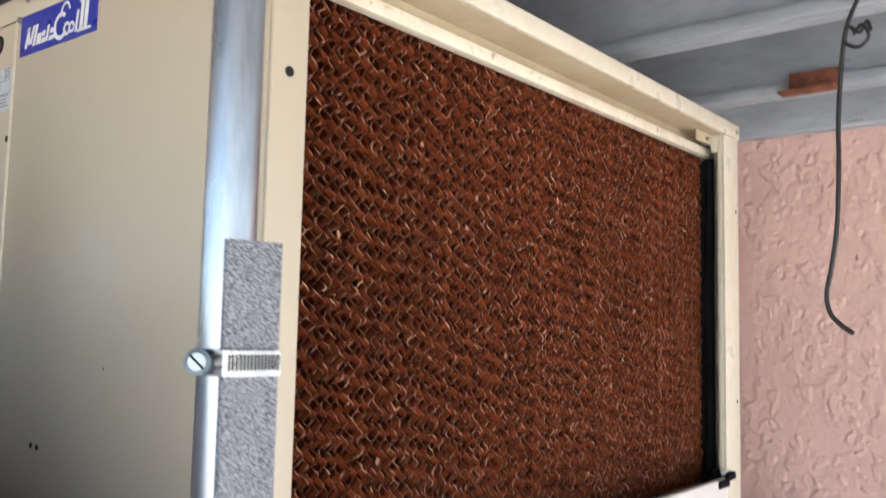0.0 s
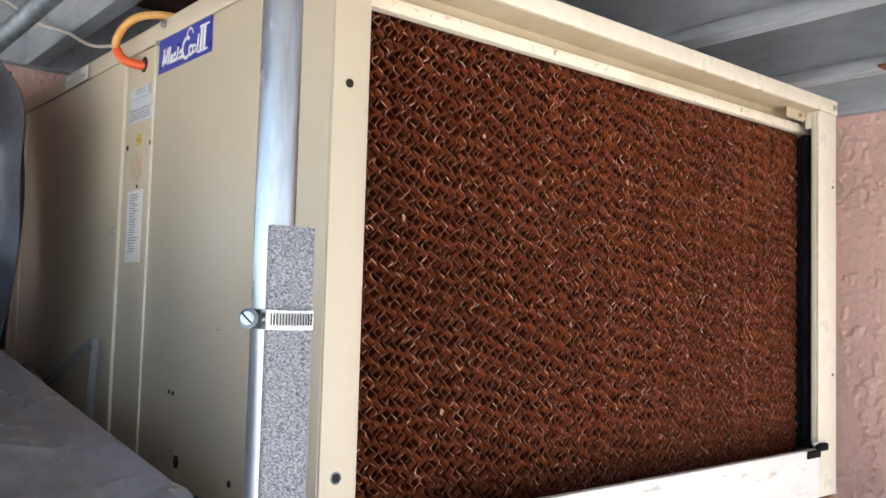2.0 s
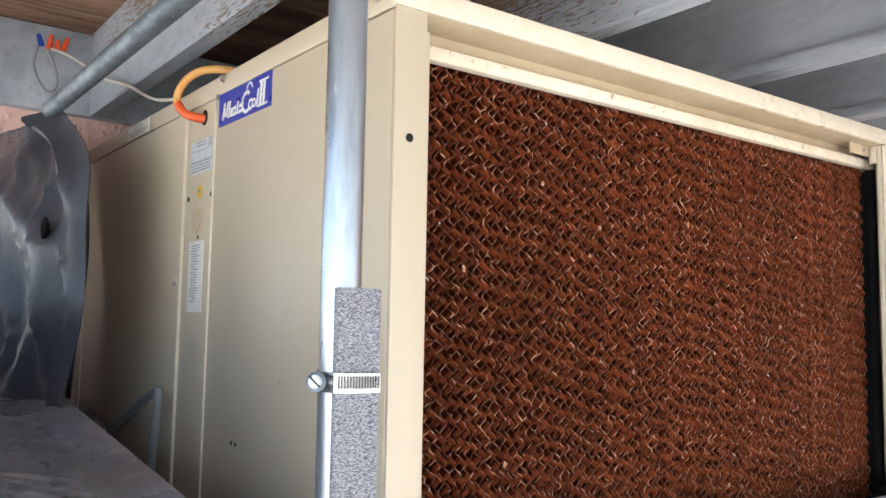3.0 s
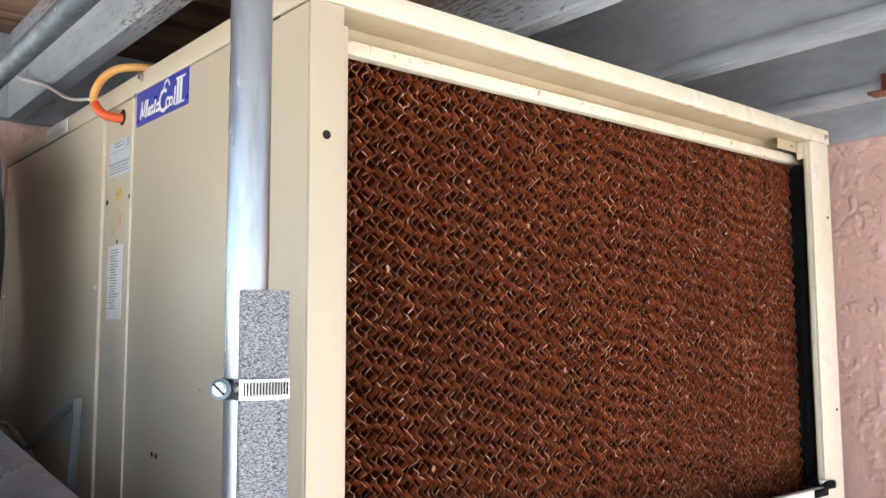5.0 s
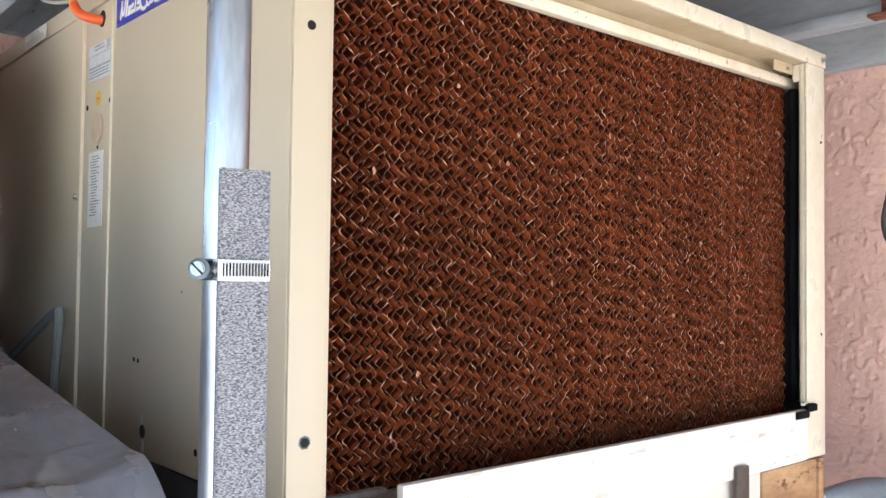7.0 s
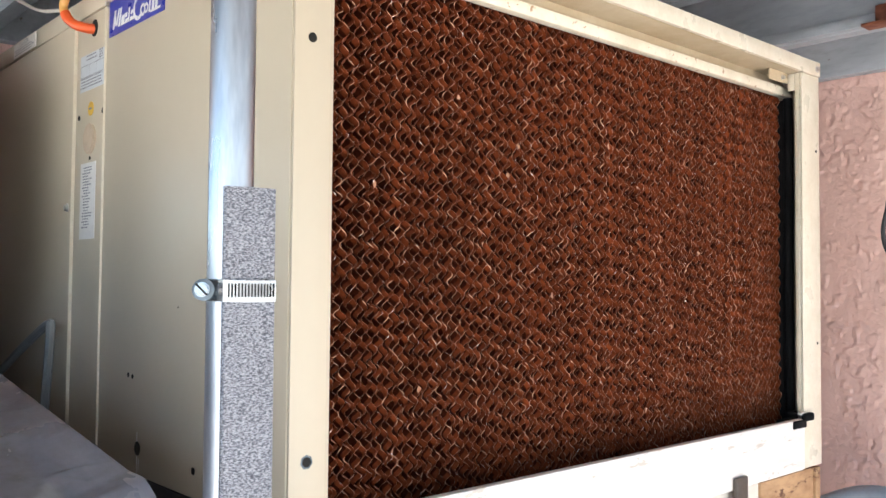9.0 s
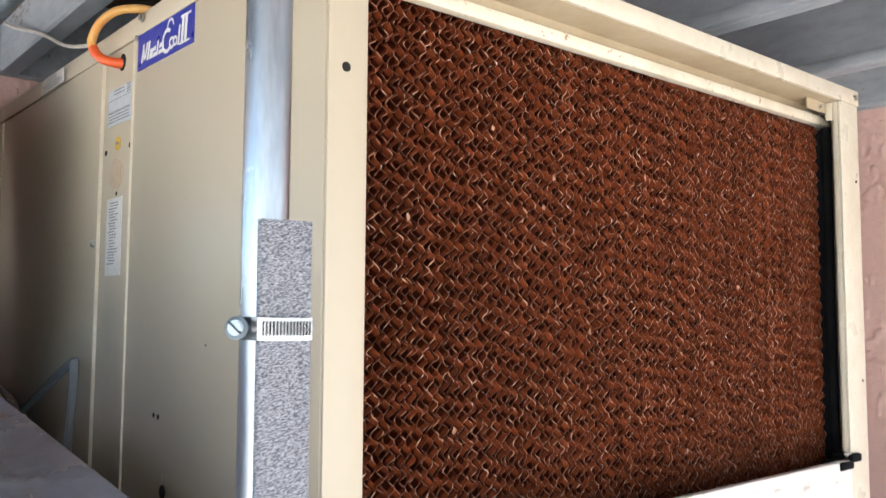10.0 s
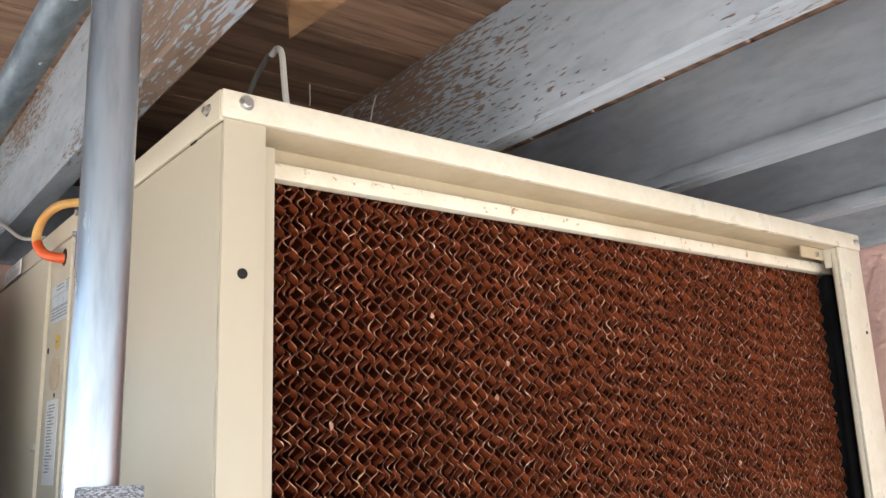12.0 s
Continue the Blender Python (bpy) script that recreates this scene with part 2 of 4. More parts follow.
def boxes(*args, bevel=0.0):
    bm = bmesh.new()
    for a in args:
        box(bm, *a, bevel=bevel)
    return bm


def rod(bm, a, b, r, seg=20, r2=None):
    """A capped round bar from a to b."""
    a, b = Vector(a), Vector(b)
    m = Matrix.Translation((a + b) / 2) @ (b - a).to_track_quat("Z", "Y").to_matrix().to_4x4()
    bmesh.ops.create_cone(bm, cap_ends=True, segments=seg, radius1=r, radius2=r if r2 is None else r2, depth=(b - a).length, matrix=m)
    return bm


def smooth_line(points, steps=8):
    """A smooth line through the points."""
    p = [Vector(q) for q in points]
    p = [2 * p[0] - p[1]] + p + [2 * p[-1] - p[-2]]
    out = []
    for i in range(1, len(p) - 2):
        for k in range(steps):
            t = k / steps
            out.append(0.5 * (2 * p[i] + (p[i + 1] - p[i - 1]) * t + (2 * p[i - 1] - 5 * p[i] + 4 * p[i + 1] - p[i + 2]) * t * t
                              + (3 * p[i] - p[i - 1] - 3 * p[i + 1] + p[i + 2]) * t ** 3))
    return out + [p[-2]]


def tube(bm, points, r, seg=10, steps=8):
    """A round tube along a smooth line through the points."""
    line = smooth_line(points, steps)
    rings = []
    up = Vector((0.31, 0.2, 0.93))
    for i, c in enumerate(line):
        d = (line[min(i + 1, len(line) - 1)] - line[max(i - 1, 0)]).normalized()
        s = d.cross(up).normalized()
        up = s.cross(d).normalized()
        rings.append([bm.verts.new(c + r * (math.cos(2 * math.pi * k / seg) * s + math.sin(2 * math.pi * k / seg) * up)) for k in range(seg)])
    for a, b in zip(rings, rings[1:]):
        for k in range(seg):
            bm.faces.new((a[k], a[(k + 1) % seg], b[(k + 1) % seg], b[k]))
    bm.faces.new(rings[0][::-1])
    bm.faces.new(rings[-1])
    return bm


def mesh_of(name, bm, *materials, smooth=False, angle=35):
    me = bpy.data.meshes.new(name)
    bmesh.ops.recalc_face_normals(bm, faces=bm.faces)
    if smooth:
        for f in bm.faces:
            f.smooth = True
        for e in bm.edges:
            if len(e.link_faces) == 2 and e.calc_face_angle(0) > radians(angle):
                e.smooth = False
    bm.to_mesh(me)
    bm.free()
    for m in materials:
        me.materials.append(m)
    return me


def thing(name, at, label, category, group="", kind=""):
    """An Empty at the base of a thing."""
    e = new(name)
    e.location = at
    e.empty_display_size = 0.05
    return tagged(e, label, category, group, kind)


def part(name, bm, material, parent, label="", smooth=True):
    """Links a bmesh as one mesh object under a thing or a part; its coordinates are the world's."""
    ob = new(name, mesh_of(name, bm, material, smooth=smooth))
    ob.parent = parent
    if parent.type == "EMPTY":
        ob.matrix_parent_inverse = Matrix.Translation(-Vector(parent.location))
    return tagged(ob, label) if label else ob


def single(name, bm, material, label, category, group="", kind="", smooth=True):
    """A thing of one mesh."""
    return tagged(new(name, mesh_of(name, bm, material, smooth=smooth)), label, category, group, kind)


# ---- ground, walls, roof ----
def ground():
    bm = bmesh.new()
    bmesh.ops.create_grid(bm, x_segments=40, y_segments=40, size=400)
    return single("ground", bm, CONCRETE, "pale tan concrete ground of the yard and patio", "ground", kind="structure")


ground()
WALL_Y, WALL_X, JOIST_Z, DECK_Z = 2.09, -1.80, 2.06, 2.245
# the roof's edges are unseen; their reach is chosen to shape the light
ROOF_X0, ROOF_X1, ROOF_Y0 = -4.2, 1.5, -1.3


def stucco_height(u, v):
    """Relief of skip-trowelled stucco, in metres: flat islands over a lower, rougher ground."""
    big = 0.8 * noise.noise(Vector((u * 13, v * 9, 1.7))) + 0.7 * noise.noise(Vector((u * 31, v * 25, 8.1))) + 0.5 * noise.noise(Vector((u * 95, v * 80, 3.3)))
    k = min(1.0, max(0.0, (big - 0.04) / 0.06))
    return 0.0025 * k * k * (3 - 2 * k) + 0.0009 * noise.noise(Vector((u * 60, v * 55, 5.0))) + 0.0008 * noise.noise(Vector((u * 150, v * 140, 6.0))) + 0.0018 * noise.noise(Vector((u * 4, v * 4, 2.0)))


def stucco_wall(name, horizontal, fixed, u0, u1, z1, thick, label, fine=None):
    """A stuccoed wall in the plane fixed; its relief faces the patio. fine: the stretch with a close mesh."""
    bm = bmesh.new()
    f0, f1 = fine
    us = [u0] + [f0 + (f1 - f0) * i / round((f1 - f0) / 0.004) for i in range(round((f1 - f0) / 0.004) + 1)] + [u1]
    z0 = 0.85
    zs = [0.0] + [z0 + (z1 - z0) * i / round((z1 - z0) / 0.004) for i in range(round((z1 - z0) / 0.004) + 1)]
    rows = []
    for z in zs:
        row = []
        for u in us:
            d = stucco_height(u, z)
            row.append(bm.verts.new((u, fixed - d, z) if horizontal else (fixed + d, u, z)))
        rows.append(row)
    for a, b in zip(rows, rows[1:]):
        for i in range(len(us) - 1):
            bm.faces.new((a[i], a[i + 1], b[i + 1], b[i]))
    if horizontal:
        box(bm, u0, u1, fixed + 0.006, fixed + thick, 0, z1)
    else:
        box(bm, fixed - thick, fixed - 0.006, u0, u1, 0, z1)
    return single(name, bm, PINK, label, "wall", kind="structure")


stucco_wall("wall_east", True, WALL_Y, WALL_X, 0.6, DECK_Z - 0.003, 0.2, "pink rough-trowelled stucco house wall under the roof", fine=(-1.0, 0.1))
stucco_wall("wall_north", False, WALL_X, 0.18, WALL_Y, DECK_Z - 0.003, 0.2, "pink stucco house wall behind the cooler", fine=(0.185, 0.6))


JOISTS = ((0.449, 0.489), (0.908, 0.948), (1.305, 1.345), (1.708, 1.748))


def ceiling():
    """Roof planks across the joists with narrow gaps; roofing lies over them but for short chinks beside the joists."""
    bm = bmesh.new()
    w, gap = 0.164, 0.005
    x = -0.857 - 20 * w + gap / 2
    while x < ROOF_X1:
        y = ROOF_Y0 - 0.4 * random.random()
        while y < WALL_Y + 0.2:
            ln_ = 2.6 + random.random()
            low, end, a = DECK_Z + random.uniform(0, 0.002), min(y + ln_, WALL_Y + 0.2) - 0.002, y
            for b, worn in [q for j in JOISTS[2:] for q in ((j[0] - 0.1, 0.0), (j[0], random.uniform(0.003, 0.0052)))] + [(end, 0.0)]:
                b = min(b, end)
                if b - a > 0.01:
                    box(bm, max(x, ROOF_X0), min(x + w - gap - worn, ROOF_X1), a, b, low, DECK_Z + 0.024, bevel=0.0012, seg=1)
                a = max(a, b)
            y += ln_
        x += w
    a = ROOF_Y0 - 0.3
    for b, c in [(j[0] - 0.1, j[0]) for j in JOISTS[2:]] + [(WALL_Y + 0.25, 0)]:
        box(bm, ROOF_X0, ROOF_X1 + 0.02, a, b, DECK_Z + 0.025, DECK_Z + 0.035)
        a = c
    return single("ceiling", bm, DECK, "bare weathered brown roof planks above the joists", "ceiling", kind="structure", smooth=False)


ceiling()


def joist(y0, y1, material, label, x0=WALL_X + 0.042, x1=ROOF_X1 - 0.04, z0=JOIST_Z):
    bm = bmesh.new()
    n = 60
    prof = [(y0, z0 + 0.004), (y0 + 0.004, z0), (y1 - 0.004, z0), (y1, z0 + 0.004), (y1, DECK_Z), (y0, DECK_Z)]
    rings = []
    for i in range(n + 1):
        x = x0 + (x1 - x0) * i / n
        ring = []
        for j, (y, z) in enumerate(prof):
            w = 0.0016 * noise.noise(Vector((x * 3, y * 9 + j, z * 7)))
            ring.append(bm.verts.new((x, y + w, z + (w if j < 4 else 0))))
        rings.append(ring)
    for a, b in zip(rings, rings[1:]):
        for k in range(6):
            bm.faces.new((a[k], a[(k + 1) % 6], b[(k + 1) % 6], b[k]))
    bm.faces.new(rings[0])
    bm.faces.new(rings[-1][::-1])
    return single("ceiling_joist", bm, material, label, "joist", "roof joists", kind="structure", smooth=True)


joist(*JOISTS[0], PEEL_MUCH, "blue-grey painted roof joist with paint flaking off brown timber")
joist(*JOISTS[1], PEEL_TOP, "blue-grey painted roof joist with flaking upper edge")
for y0, y1 in JOISTS[2:]:
    joist(y0, y1, PEEL_LITTLE, "worn blue-grey painted timber roof joist")
    single("batten", boxes((WALL_X + 0.05, ROOF_X1 - 0.045, y0 - 0.016, y0 - 0.001, JOIST_Z + 0.001, JOIST_Z + 0.022), bevel=0.002), PEEL_LITTLE,
           "blue-grey painted batten along a joist's foot", "batten", kind="structure")
# unseen joists under the added reach of the roof
for c in (0.02, -0.38, -0.78, -1.16):
    joist(c - 0.02, c + 0.02, PEEL_LITTLE, "worn blue-grey painted timber roof joist")
joist(WALL_Y - 0.05, WALL_Y - 0.009, PEEL_LITTLE, "blue-grey ledger board along the top of the pink wall")
single("header_board", boxes((WALL_X + 0.009, WALL_X + 0.04, 0.18, WALL_Y - 0.055, JOIST_Z, DECK_Z - 0.002), bevel=0.002), PEEL_LITTLE,
       "blue-grey painted header board above the stucco", "board", kind="structure")
# unseen board added to close the roof's chosen edge
single("fascia_board", boxes((ROOF_X1 - 0.036, ROOF_X1, ROOF_Y0, WALL_Y + 0.2, JOIST_Z - 0.01, DECK_Z - 0.002), bevel=0.002), PEEL_LITTLE,
       "blue-grey painted fascia board at the roof's edge", "board", kind="structure")


# ---- the cooler ----
FX, SY = -0.575, 0.463          # front plane, side plane
Y1 = 1.626                      # far end of the front
X1 = -1.79                      # far end of the side
Z0, Z1 = 1.318, 1.988           # foot and top of the cabinet
cooler = thing("evaporative_cooler", (-1.18, 1.04, 1.234), "cream enamelled evaporative cooler with brown honeycomb pad on timber stand", "cooler")

# side sheets: a wide front panel, a narrow service strip and a rear panel, with folded seams
part("side_panel", boxes((-1.0515, FX - 0.0045, SY, SY + 0.012, Z0, 1.957), bevel=0.0012), CREAM, cooler)
part("service_panel", boxes((-1.1755, -1.0545, SY + 0.002, SY + 0.013, Z0, 1.957), bevel=0.001), CREAM, cooler)
part("rear_panel", boxes((X1, -1.1785, SY, SY + 0.012, Z0, 1.957), bevel=0.0012), CREAM, cooler)
for x in (-1.0545, -1.1785):
    part("seam_fold", boxes((x + 0.002, x + 0.0042, SY - 0.003, SY + 0.006, Z0, 1.956), bevel=0.001), CREAM_RIM_LIT, cooler, "bright folded sheet edge")
part("rear_corner_fold", boxes((X1 - 0.002, X1 + 0.03, SY - 0.002, SY + 0.006, Z0, 1.957), bevel=0.001), CREAM, cooler)
part("back_panel", boxes((X1, X1 + 0.01, SY + 0.014, Y1, Z0, 1.957)), CREAM, cooler)
part("far_side_panel", boxes((X1, FX - 0.05, Y1 - 0.012, Y1 - 0.001, Z0 - 0.08, 1.957)), CREAM, cooler)
part("floor_pan", boxes((X1, FX - 0.004, SY + 0.014, Y1 - 0.014, 1.237, 1.262), bevel=0.002), CREAM, cooler)
# lid with a turned-down rim
lid = boxes((X1 - 0.004, FX - 0.006, SY + 0.008, Y1, Z1 - 0.006, Z1 - 0.001), (X1 - 0.004, FX - 0.0005, SY - 0.004, SY + 0.001, 1.958, Z1), bevel=0.0012)
part("lid", lid, CREAM, cooler, "cream lid with a turned-down rim")
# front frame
part("top_rail", boxes((FX - 0.004, FX + 0.003, SY + 0.0105, Y1, 1.961, Z1), bevel=0.001), CREAM_RIM_LIT, cooler)
part("soffit", boxes((FX - 0.066, FX - 0.0045, SY + 0.02, Y1 - 0.004, 1.9612, 1.966), bevel=0.001), CREAM_SHADED, cooler, "underside of the top rail in cream darkened as shade")
part("front_column", boxes((FX - 0.004, FX, SY + 0.0135, 0.519, Z0 - 0.084, 1.9605), bevel=0.0014), CREAM, cooler)
part("column_return", boxes((FX - 0.05, FX - 0.0045, 0.516, 0.519, Z0 - 0.05, 1.9605), bevel=0.001), CREAM, cooler)
part("front_column", boxes((FX - 0.004, FX, 1.556, Y1, 1.236, 1.9605), bevel=0.0012), CREAM_RIM_LIT, cooler)
part("column_return", boxes((FX - 0.013, FX - 0.0045, 1.556, 1.559, 1.335, 1.9605), (FX - 0.027, FX - 0.0135, 1.5565, 1.559, 1.928, 1.9605), bevel=0.001), CREAM_RIM_LIT, cooler)
part("column_flange", boxes((FX - 0.016, FX - 0.0135, 1.5595, 1.5745, 1.335, 1.927), bevel=0.001), CREAM_RIM_LIT, cooler)
part("column_side", boxes((FX - 0.05, FX - 0.0045, Y1 - 0.003, Y1, 1.236, 1.96), bevel=0.001), CREAM_RIM_LIT, cooler)
part("soffit_back", boxes((-0.640, -0.632, 0.519, 1.60, 1.936, 1.9622), bevel=0.0008), CREAM_SHADED, cooler, "recessed channel above the pad in cream darkened as shade")
retainer = boxes((-0.630, -0.615, 0.5415, 1.598, 1.924, 1.941), bevel=0.0015)
part("pad_retainer", retainer, RAIL_CHIPPED, cooler, "cream retaining rail with chipped paint and rust spots")
part("side_retainer", boxes((-0.6315, -0.600, 0.5195, 0.5405, 1.262, 1.950), bevel=0.001), CREAM, cooler)
part("gusset", boxes((-0.6035, -0.6003, 1.487, 1.554, 1.9415, 1.9608), bevel=0.0008), CREAM_SHADED, cooler, "corner gusset in cream darkened as shade")
# pan front, notched at both ends
pan = boxes((FX - 0.008, FX + 0.004, 0.622, 1.545, 1.236, 1.327), (FX - 0.008, FX + 0.0025, 0.519, 0.6215, 1.236, 1.301),
            (FX - 0.008, FX + 0.002, 1.545, 1.5555, 1.236, 1.338), bevel=0.002)
part("pan_ledge", boxes((FX - 0.062, FX - 0.0085, 0.53, 1.57, 1.296, 1.3065), (FX - 0.062, FX - 0.05, 0.53, 0.64, 1.27, 1.312), bevel=0.001), LEDGE_GREY, cooler, "grey ledge of the water pan, coloured as a shadow line")
part("pan_front", pan, PAN_WHITE, cooler, "scuffed white-painted front of the water pan")

# black foam strip at the far side of the pad, with its clip
sealer = tube(bmesh.new(), [(-0.618, 1.5895 + 0.0015 * math.sin(i * 1.3), 1.922 - 0.098 * i) for i in range(7)], 0.009, 12)
box(sealer, -0.65, -0.622, 1.588, 1.61, 1.31, 1.92)
part("foam_seal", sealer, BLACK, cooler, "black foam seal strip beside the pad")
part("clip", boxes((FX - 0.028, FX + 0.009, 1.505, 1.55, 1.312, 1.326), (FX - 0.028, FX + 0.009, 1.545, 1.58, 1.322, 1.336), bevel=0.003), BLACK, cooler, "black plastic clip on the pan's edge")


def disc(bm, c, normal, r, h, seg=14):
    c, n = Vector(c), Vector(normal)
    return rod(bm, c, c + n * h, r, seg)


def screw(c, normal, r=0.0062):
    bm = disc(bmesh.new(), c, normal, r * 1.25, 0.0012)
    disc(bm, Vector(c) + Vector(normal) * 0.001, normal, r * 0.8, 0.004, 6)
    part("screw", bm, ZINC, cooler, "zinc hex-head screw")


FN, SN = (1, 0, 0), (0, -1, 0)
for c, n, r in (((FX + 0.003, 0.497, 1.978), FN, 0.006), ((-0.602, SY - 0.004, 1.9755), SN, 0.005), ((FX + 0.003, 1.612, 1.974), FN, 0.005), ((-1.02, SY - 0.004, 1.979), SN, 0.0055),
                ((-1.045, SY, 1.956), SN, 0.0045), ((-1.197, SY, 1.676), SN, 0.0055), ((-1.755, SY - 0.002, 1.682), SN, 0.005), ((-0.5998, 1.532, 1.950), FN, 0.0038)):
    screw(c, n, r)
# each hole is a near-black disc, coloured as the shade within
for c, n, r in (((FX + 0.0002, 0.497, 1.814), FN, 0.0050), ((FX + 0.0002, 0.497, 1.388), FN, 0.0050), ((FX + 0.0002, 1.611, 1.819), FN, 0.0028), ((FX + 0.0002, 1.611, 1.46), FN, 0.0026),
                ((-1.161, SY + 0.002, 1.809), SN, 0.0042), ((-1.065, SY + 0.002, 1.808), SN, 0.0042), ((-1.112, SY + 0.002, 1.744), SN, 0.003),
                ((-0.946, SY, 1.443), SN, 0.0032), ((-0.932, SY, 1.442), SN, 0.0032), ((-0.912, SY, 1.352), SN, 0.009), ((-0.752, SY, 1.349), SN, 0.0045), ((-0.62, SY, 1.56), SN, 0.0012), ((-0.80, SY, 1.535), SN, 0.0012)):
    part("screw_hole", disc(bmesh.new(), Vector(c) - Vector(n) * 0.004, n, r, 0.0046), HOLE, cooler, "open dark screw hole")
part("scratch", disc(bmesh.new(), Vector((FX - 0.003, 0.497, 1.388)), FN, 0.0074, 0.00312, 7), GALV_DULL, cooler, "bare metal where paint has chipped round a hole")
part("drip_mark", boxes((-0.9135, -0.9125, SY - 0.0005, SY, 1.318, 1.345), (-0.908, -0.9068, SY - 0.0005, SY, 1.325, 1.34), (-0.9145, -0.913, SY - 0.0005, SY, 1.36, 1.373)), WHITE_INK, cooler, "white mineral drips below a hole")
# a near-black sliver drawn for the shaded gap
part("tear", boxes((-0.652, -0.638, SY - 0.0006, SY + 0.001, 1.9555, 1.9578)), HOLE, cooler, "dark gap under the lid's bent rim")

# stickers on the side
sticker = part("sticker", boxes((-1.039, -0.856, SY - 0.0012, SY + 0.0005, 1.9065, 1.957)), BLUE, cooler, "blue sticker with a white printed mark")


def glyphs(bm, y, z0, h, strokes):
    """Slanted white strokes (x, width, bottom, top, slant) on the side's face, x to the front."""
    for x, w, b, t, s in strokes:
        w = 1.3 * w
        q = [(x, b), (x + w, b), (x + w + s, t), (x + s, t)]
        bm.faces.new([bm.verts.new((px, y, z0 + pz * h)) for px, pz in q])
    return bm


mark = glyphs(bmesh.new(), SY - 0.0016, 1.915, 0.032, [
    (-1.026, 0.005, 0, 0.8, 0.007), (-1.017, 0.0045, 0.1, 0.8, -0.004), (-1.014, 0.0045, 0.1, 0.8, 0.008), (-1.006, 0.005, 0, 0.8, 0.007),
    (-0.997, 0.009, 0.0, 0.42, 0.003), (-0.985, 0.008, 0.0, 0.18, 0.003), (-0.983, 0.006, 0.25, 0.45, 0.002), (-0.973, 0.004, 0, 0.62, 0.004),
    (-0.966, 0.008, 0.0, 0.16, 0.002), (-0.964, 0.007, 0.26, 0.44, 0.003), (-0.955, 0.0035, 0, 0.44, 0.003), (-0.894, 0.006, -0.05, 1.0, 0.003), (-0.884, 0.006, -0.05, 1.0, 0.003),
    (-0.898, 0.024, -0.1, 0.0, 0.0), (-0.895, 0.024, 0.98, 1.08, 0.0), (-0.904, 0.004, -0.05, 0.75, 0.004)])
for cx, cz, ro, ri in ((-0.937, 1.927, 0.017, 0.0115), (-0.922, 1.921, 0.0085, 0.0045), (-0.911, 1.921, 0.007, 0.0035), (-0.927, 1.944, 0.011, 0.0075)):
    for k in range(22):
        a0, a1 = 2 * math.pi * k / 22, 2 * math.pi * (k + 1) / 22
        if ro == 0.011 and math.sin(a0) < -0.2:
            continue
        if ro == 0.017 and math.cos(a0) > 0.75:
            continue
        mark.faces.new([mark.verts.new((cx + rr * math.cos(a), SY - 0.0017 - 0.00002 * (k % 2), cz + rr * math.sin(a))) for rr, a in ((ri, a0), (ro, a0), (ro, a1), (ri, a1))])
mk = new("printed_mark", mesh_of("printed_mark", mark, WHITE_INK))
mk.parent = sticker
tagged(mk, "white printed mark")


def lines_of_print(bm, x0, x1, y, ztop, zbot, n, h, ragged=0.25, skip=0.1):
    for i in range(n):
        z = ztop - (ztop - zbot) * (i + 0.5) / n
        a, b = x0 + random.random() * ragged * (x1 - x0) * 0.5, x1 - random.random() * ragged * (x1 - x0)
        x = a
        while x < b:
            w = random.uniform(0.003, 0.009)
            bm.faces.new([bm.verts.new(p) for p in ((x, y, z), (min(x + w, b), y, z), (min(x + w, b), y, z + h), (x, y, z + h))])
            x += w + 0.0016
    return bm


def text_mesh(body, size, place, name):
    """Writing on the side's face in the built-in font."""
    cu = bpy.data.curves.new(name, "FONT")
    cu.body, cu.size, cu.align_x, cu.align_y = body, size, "CENTER", "CENTER"
    tmp = new(name, cu)
    bpy.context.view_layer.update()
    me = bpy.data.meshes.new_from_object(tmp.evaluated_get(bpy.context.evaluated_depsgraph_get()))
    bpy.data.objects.remove(tmp)
    me.transform(Matrix.Translation(place) @ Matrix.Rotation(radians(90), 4, "X"))
    me.name = name
    return me


def side_label(name, x0, x1, z0, z1, material, label, y=SY):
    return part(name, boxes((x0, x1, y - 0.0009, y + 0.001, z0, z1)), material, cooler, label)


def under(ob_name, me_or_bm, material, parent, label=""):
    me = me_or_bm if isinstance(me_or_bm, bpy.types.Mesh) else mesh_of(ob_name, me_or_bm, material)
    if not me.materials:
        me.materials.append(material)
    ob = new(ob_name, me)
    ob.parent = parent
    return tagged(ob, label) if label else ob


PY = SY + 0.002
rating = side_label("rating_label", -1.157, -1.062, 1.846, 1.9, LABEL_SILVER, "silver-grey rating label with fine print", PY)
rp = lines_of_print(bmesh.new(), -1.135, -1.085, PY - 0.0014, 1.898, 1.888, 2, 0.0022)
lines_of_print(rp, -1.155, -1.064, PY - 0.0014, 1.866, 1.848, 4, 0.002, 0.1)
lines_of_print(rp, -1.082, -1.064, PY - 0.0014, 1.899, 1.885, 4, 0.002, 0.1)
for q in ((-1.155, -1.064, 1.8835, 1.8843), (-1.155, -1.064, 1.8665, 1.8673), (-1.155, -1.1542, 1.8665, 1.8843), (-1.12, -1.1193, 1.8665, 1.8843), (-1.092, -1.0913, 1.8665, 1.8843), (-1.065, -1.0642, 1.8665, 1.8843)):
    rp.faces.new([rp.verts.new(p) for p in ((q[0], PY - 0.0013, q[2]), (q[1], PY - 0.0013, q[2]), (q[1], PY - 0.0013, q[3]), (q[0], PY - 0.0013, q[3]))])
under("print", rp, GREY_INK, rating, "grey table and fine print")
notice = side_label("notice_label", -1.147, -1.087, 1.626, 1.738, LABEL_WHITE, "white notice label with faded print", PY)
